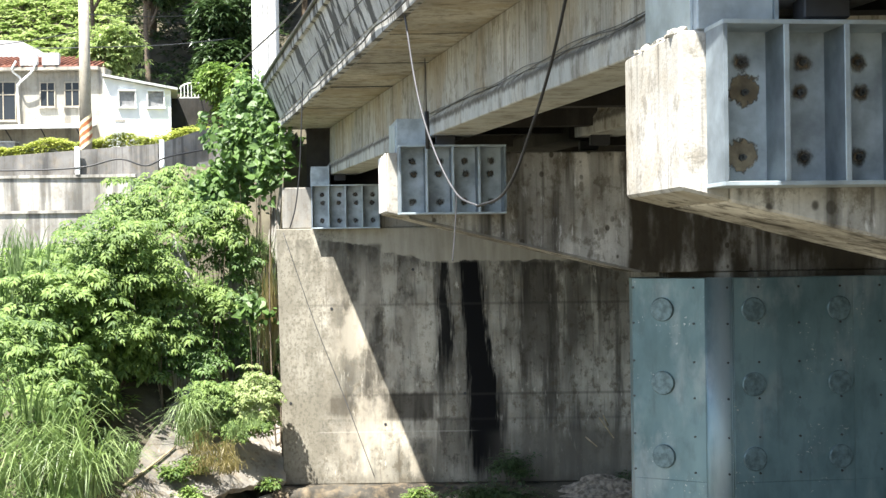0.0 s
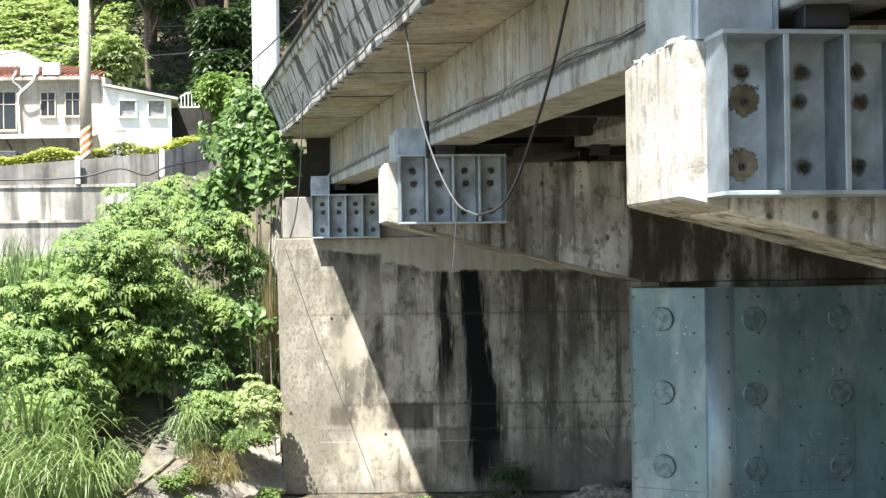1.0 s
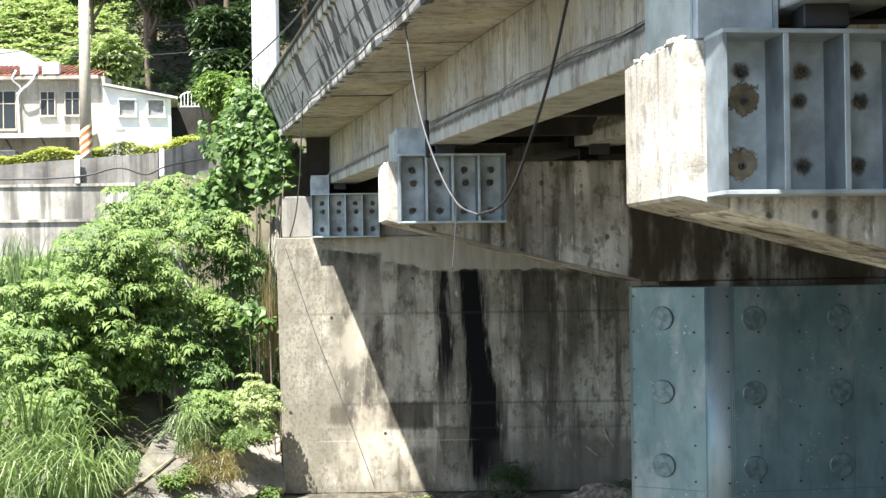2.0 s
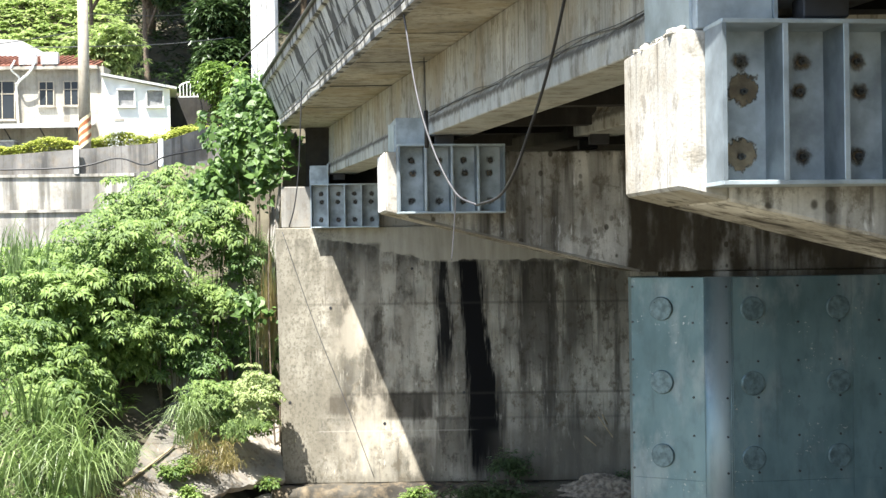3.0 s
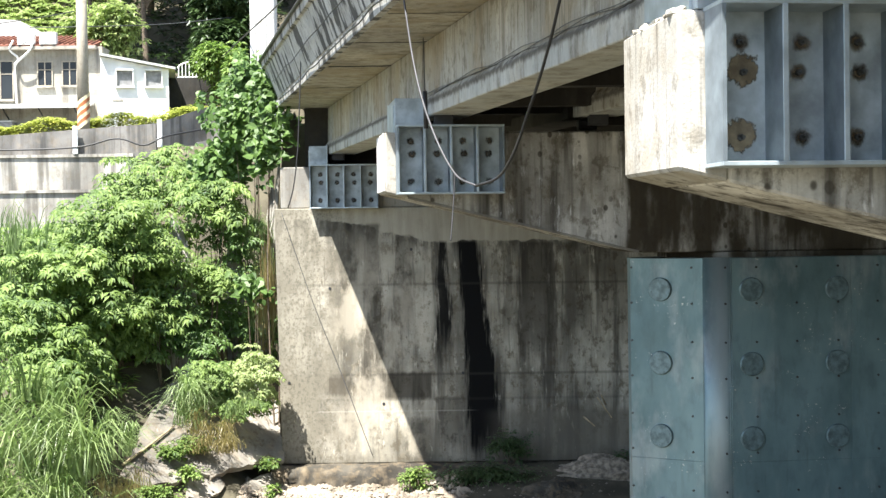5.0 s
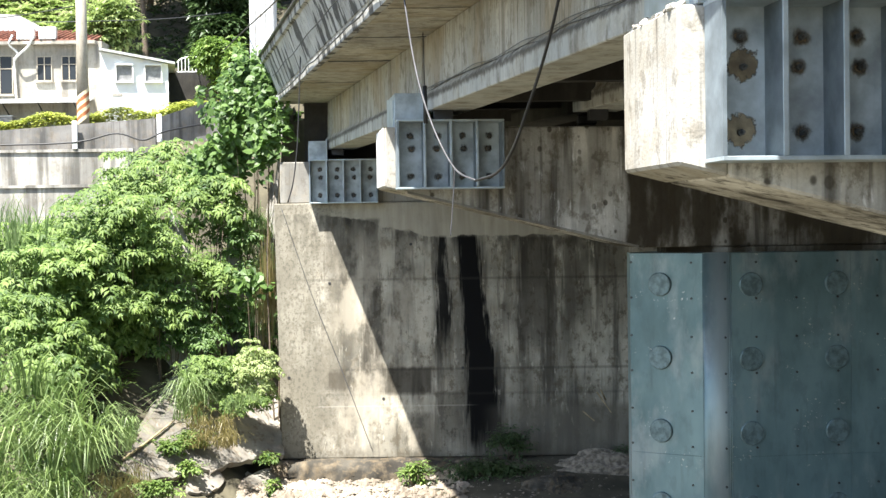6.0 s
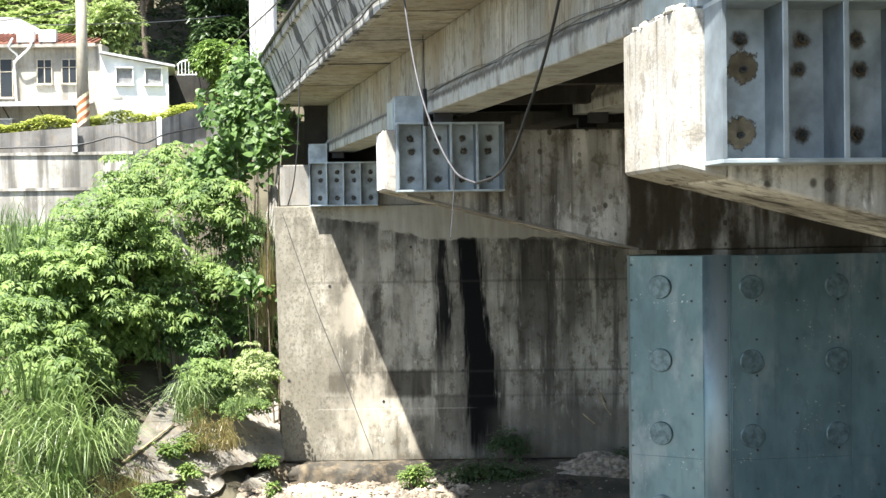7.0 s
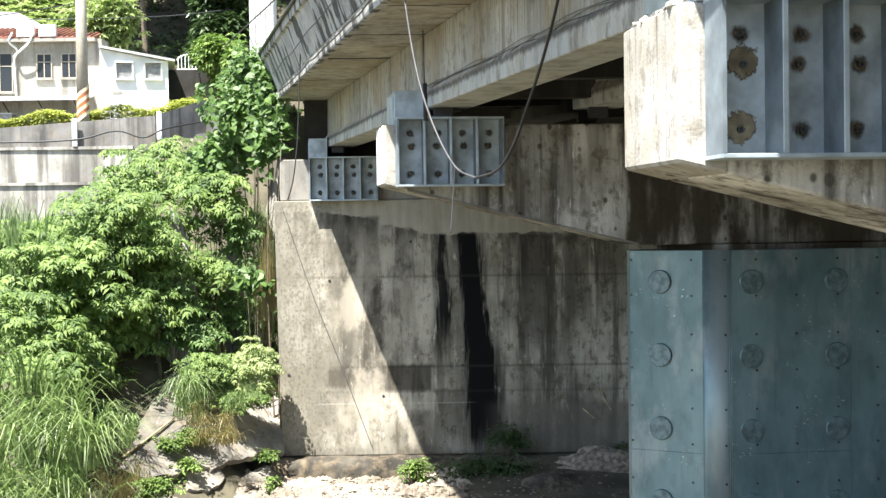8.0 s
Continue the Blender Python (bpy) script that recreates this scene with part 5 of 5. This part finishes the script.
slab("broken_slab", [(408, 900), (466, 866), (498, 874), (502, 935), (396, 940)], 0.42, 0.20, 3, 0.04)
slab("broken_slab", [(296, 905), (345, 912), (380, 930), (330, 960), (280, 940)], 0.28, 0.18, 4, 0.03)


def rock(name, p, size, seed, label, category="stone", group="", turn=None, finish=None, craggy=0.0):
    rnd = random.Random(seed)
    bm = bmesh.new()
    bmesh.ops.create_icosphere(bm, subdivisions=5 if craggy else 4, radius=1.0)
    off = Vector((rnd.random() * 50, rnd.random() * 50, 0))
    for v in bm.verts:
        v.co *= 1 + 0.35 * noise.noise(v.co * 1.3 + off) + 0.10 * noise.noise(v.co * 4.1 + off) + (craggy + 0.10) * noise.fractal(v.co * 5.3 + off, 0.8, 2.1, 5) * 0.5
        v.co = Vector((v.co.x * size[0], v.co.y * size[1], max(v.co.z, -0.6) * size[2]))
    ob = new(name, mesh_of(name, bm, finish or M_ROCK, not craggy))
    ob.matrix_world = pose(*p, rnd.uniform(-8, 8), rnd.uniform(-8, 8), rnd.uniform(0, 360) if turn is None else turn)
    return tagged(ob, label, category, group)


def bank_rock(px, py, y, wide, deep, seed, label):
    """A pale rock that rises from the bank up to the spot in that direction."""
    top = at_view(px, py, y)
    low = ground_height(top.x, y) - 0.2
    half = (top.z - low) / 1.6
    rock("boulder", (top.x, y, low + 0.6 * half), (wide, deep, half), seed, label, "boulder", turn=20, finish=M_BANKWALL, craggy=0.05)


for px, py, y, wide, deep, seed in ((322, 425, 33.6, 0.40, 0.25, 311), (342, 500, 33.2, 0.25, 0.2, 312), (459, 345, 34.2, 0.20, 0.2, 313), (415, 390, 34.8, 0.22, 0.2, 314)):
    bank_rock(px, py, y, wide, deep, seed, "pale sunlit rock standing out of the bank among shrubs")
bank_rock(379, 590, 34.3, 0.13, 0.12, 310, "pale upright stone on the bank edge")
rnd = random.Random(5)
for k in range(34):
    x, y = rnd.uniform(-4.4, 0.6), rnd.uniform(29.2, 31.9)
    s = rnd.uniform(0.07, 0.19)
    rock("stone", (x, y, ground_height(x, y) + s * 0.25), (s, s * 0.8, s * 0.55), 200 + k, "pale broken stone lying in the rubble", "stone", "loose stones")
rock("boulder", (2.42, 30.6, -0.40), (0.85, 0.5, 0.42), 301, "flat grey boulder half buried in the shaded soil", "boulder", turn=4, finish=M_FOOT, craggy=0.06)
rock("soil_mound", (3.75, 31.55, -0.25), (1.45, 0.55, 0.62), 302, "mound of grey-brown stony soil against the abutment", "soil mound", turn=0, finish=M_HEAP, craggy=0.10)
verts, faces = [], []
for k in range(9500):
    x, y = -4.7 + 11 * rnd.random() ** 1.9, rnd.uniform(28.0, 32.2)
    if x > 0.8 and rnd.random() < 0.72:
        continue
    s = (0.025 + 0.11 * rnd.random() ** 4) * (1.0 if x < 0.4 else 0.4)
    z = ground_height(x, y) + s * 0.3
    i = len(verts)
    verts += [(x + s * a, y + s * b, z + s * c * 0.7) for a, b, c in ((rnd.uniform(0.6, 1.2), 0, 0), (0, rnd.uniform(0.6, 1.2), 0), (-rnd.uniform(0.6, 1.2), 0, 0), (0, -rnd.uniform(0.6, 1.2), 0), (rnd.uniform(-0.3, 0.3), rnd.uniform(-0.3, 0.3), rnd.uniform(0.6, 1.1)))]
    faces += [(i, i + 1, i + 4), (i + 1, i + 2, i + 4), (i + 2, i + 3, i + 4), (i + 3, i, i + 4)]
me = bpy.data.meshes.new("gravel")
me.from_pydata(verts, [], faces)
me.materials.append(M_ROCK)
tagged(new("gravel", me), "pale broken gravel below the abutment", "gravel", kind="stuff")
bm = tube(bmesh.new(), curve_points([on_slope(px, py) + SLAB_UP * 0.05 for px, py in ((210, 855), (256, 822), (302, 786))], 10), [0.035 - 0.0015 * k for k in range(10)], 6)
single("dry_branch", bm, M_BRANCH, "dry pale branch lying on the apron", "branch", smooth=True)


# ---- cables ----
def cable(points, r, material, label, n=40):
    return single("cable", tube(bmesh.new(), curve_points(points, n), r, 8), material, label, "cable", smooth=True)


P = at_view
for px, py in ((582, 540), (818, 690), (676, 745), (728, 470), (508, 708)):
    q = P(px, py, 32.6)
    q.y = AB_Y - 0.35 * (6.27 - q.z) / 6.17
    part("weep_hole", tube(bmesh.new(), [q + Vector((0, 0.05, 0)), q + Vector((0, -0.012, 0))], 0.035, 10), M_DARK, ab, "dark drain hole")
for pa, pb in (((1055, 732), (1080, 768)), ((1030, 766), (1050, 783)), ((1070, 745), (1062, 728))):
    bm = tube(bmesh.new(), [P(*pa, 32.55), P(*pb, 32.2)], [0.022, 0.016], 6)
    single("stick", bm, M_BRANCH, "pale dry stick leaning on the wall", "stick", smooth=True)
single("drain_rod", tube(bmesh.new(), [P(757, 190, 20.45), P(758, 256, 20.45)], 0.035, 8), M_DARK, "black rod standing beside the steel stopper", "rod", smooth=True)
cable([P(755, 96, 20.5), P(756, 150, 20.45), P(757, 192, 20.45)], 0.007, M_BLACKCABLE, "thin black wire above the rod", 8)
cable([P(708, -60, 16.9), P(722, 30, 16.7), P(736, 130, 16.4), P(752, 205, 16.1), P(778, 280, 15.8), P(810, 338, 15.4), P(845, 357, 15.0)], 0.0125, M_CABLE, "grey cable hanging from the deck edge in a loop")
cable([P(845, 357, 15.0), P(884, 342, 14.6), P(912, 300, 14.2), P(938, 230, 13.9), P(962, 160, 13.6), P(985, 80, 13.2), P(1006, -10, 12.9), P(1030, -110, 12.6)], 0.016, M_BLACKCABLE, "black cable hanging from the girder in a loop")
cable([P(808, 336, 15.4), P(806, 370, 15.4), P(803, 410, 15.4), P(799, 455, 15.4)], 0.007, M_CABLE, "thin pale cord hanging from the cable")
cable([P(544, 30, 27.6), P(540, 100, 27.6), P(536, 190, 27.6), P(533, 250, 27.6), P(530, 300, 27.6), P(522, 360, 27.6), P(512, 396, 27.6)], 0.014, M_BLACKCABLE, "black wire hanging beside the parapet")
# Stand-in for a shadow line on the wall, drawn as a thin tube.
cable([P(500, 405, 32.965), P(552, 560, 32.845), P(600, 685, 32.75), P(655, 835, 32.635)], 0.008, M_CABLE, "thin dark line standing in for a shadow down the abutment")
cable([P(400, 130, 45), P(447, 86, 39), P(490, 47, 33), P(530, 5, 29), P(560, -40, 27)], 0.020, M_BLACKCABLE, "black wire leading to the bridge parapet")
cable([P(-20, 75, 56), P(70, 62, 55.5), P(140, 50, 53)], 0.02, M_BLACKCABLE, "black overhead wire to the utility pole")
cable([P(60, 78, 60), P(146, 77, 54), P(300, 72, 60), P(420, 60, 66)], 0.02, M_CABLE, "pale overhead wire beside the utility pole")
cable([P(146, 18, 53), P(300, 22, 62), P(445, 10, 70)], 0.02, M_BLACKCABLE, "black overhead wire crossing before the trees")
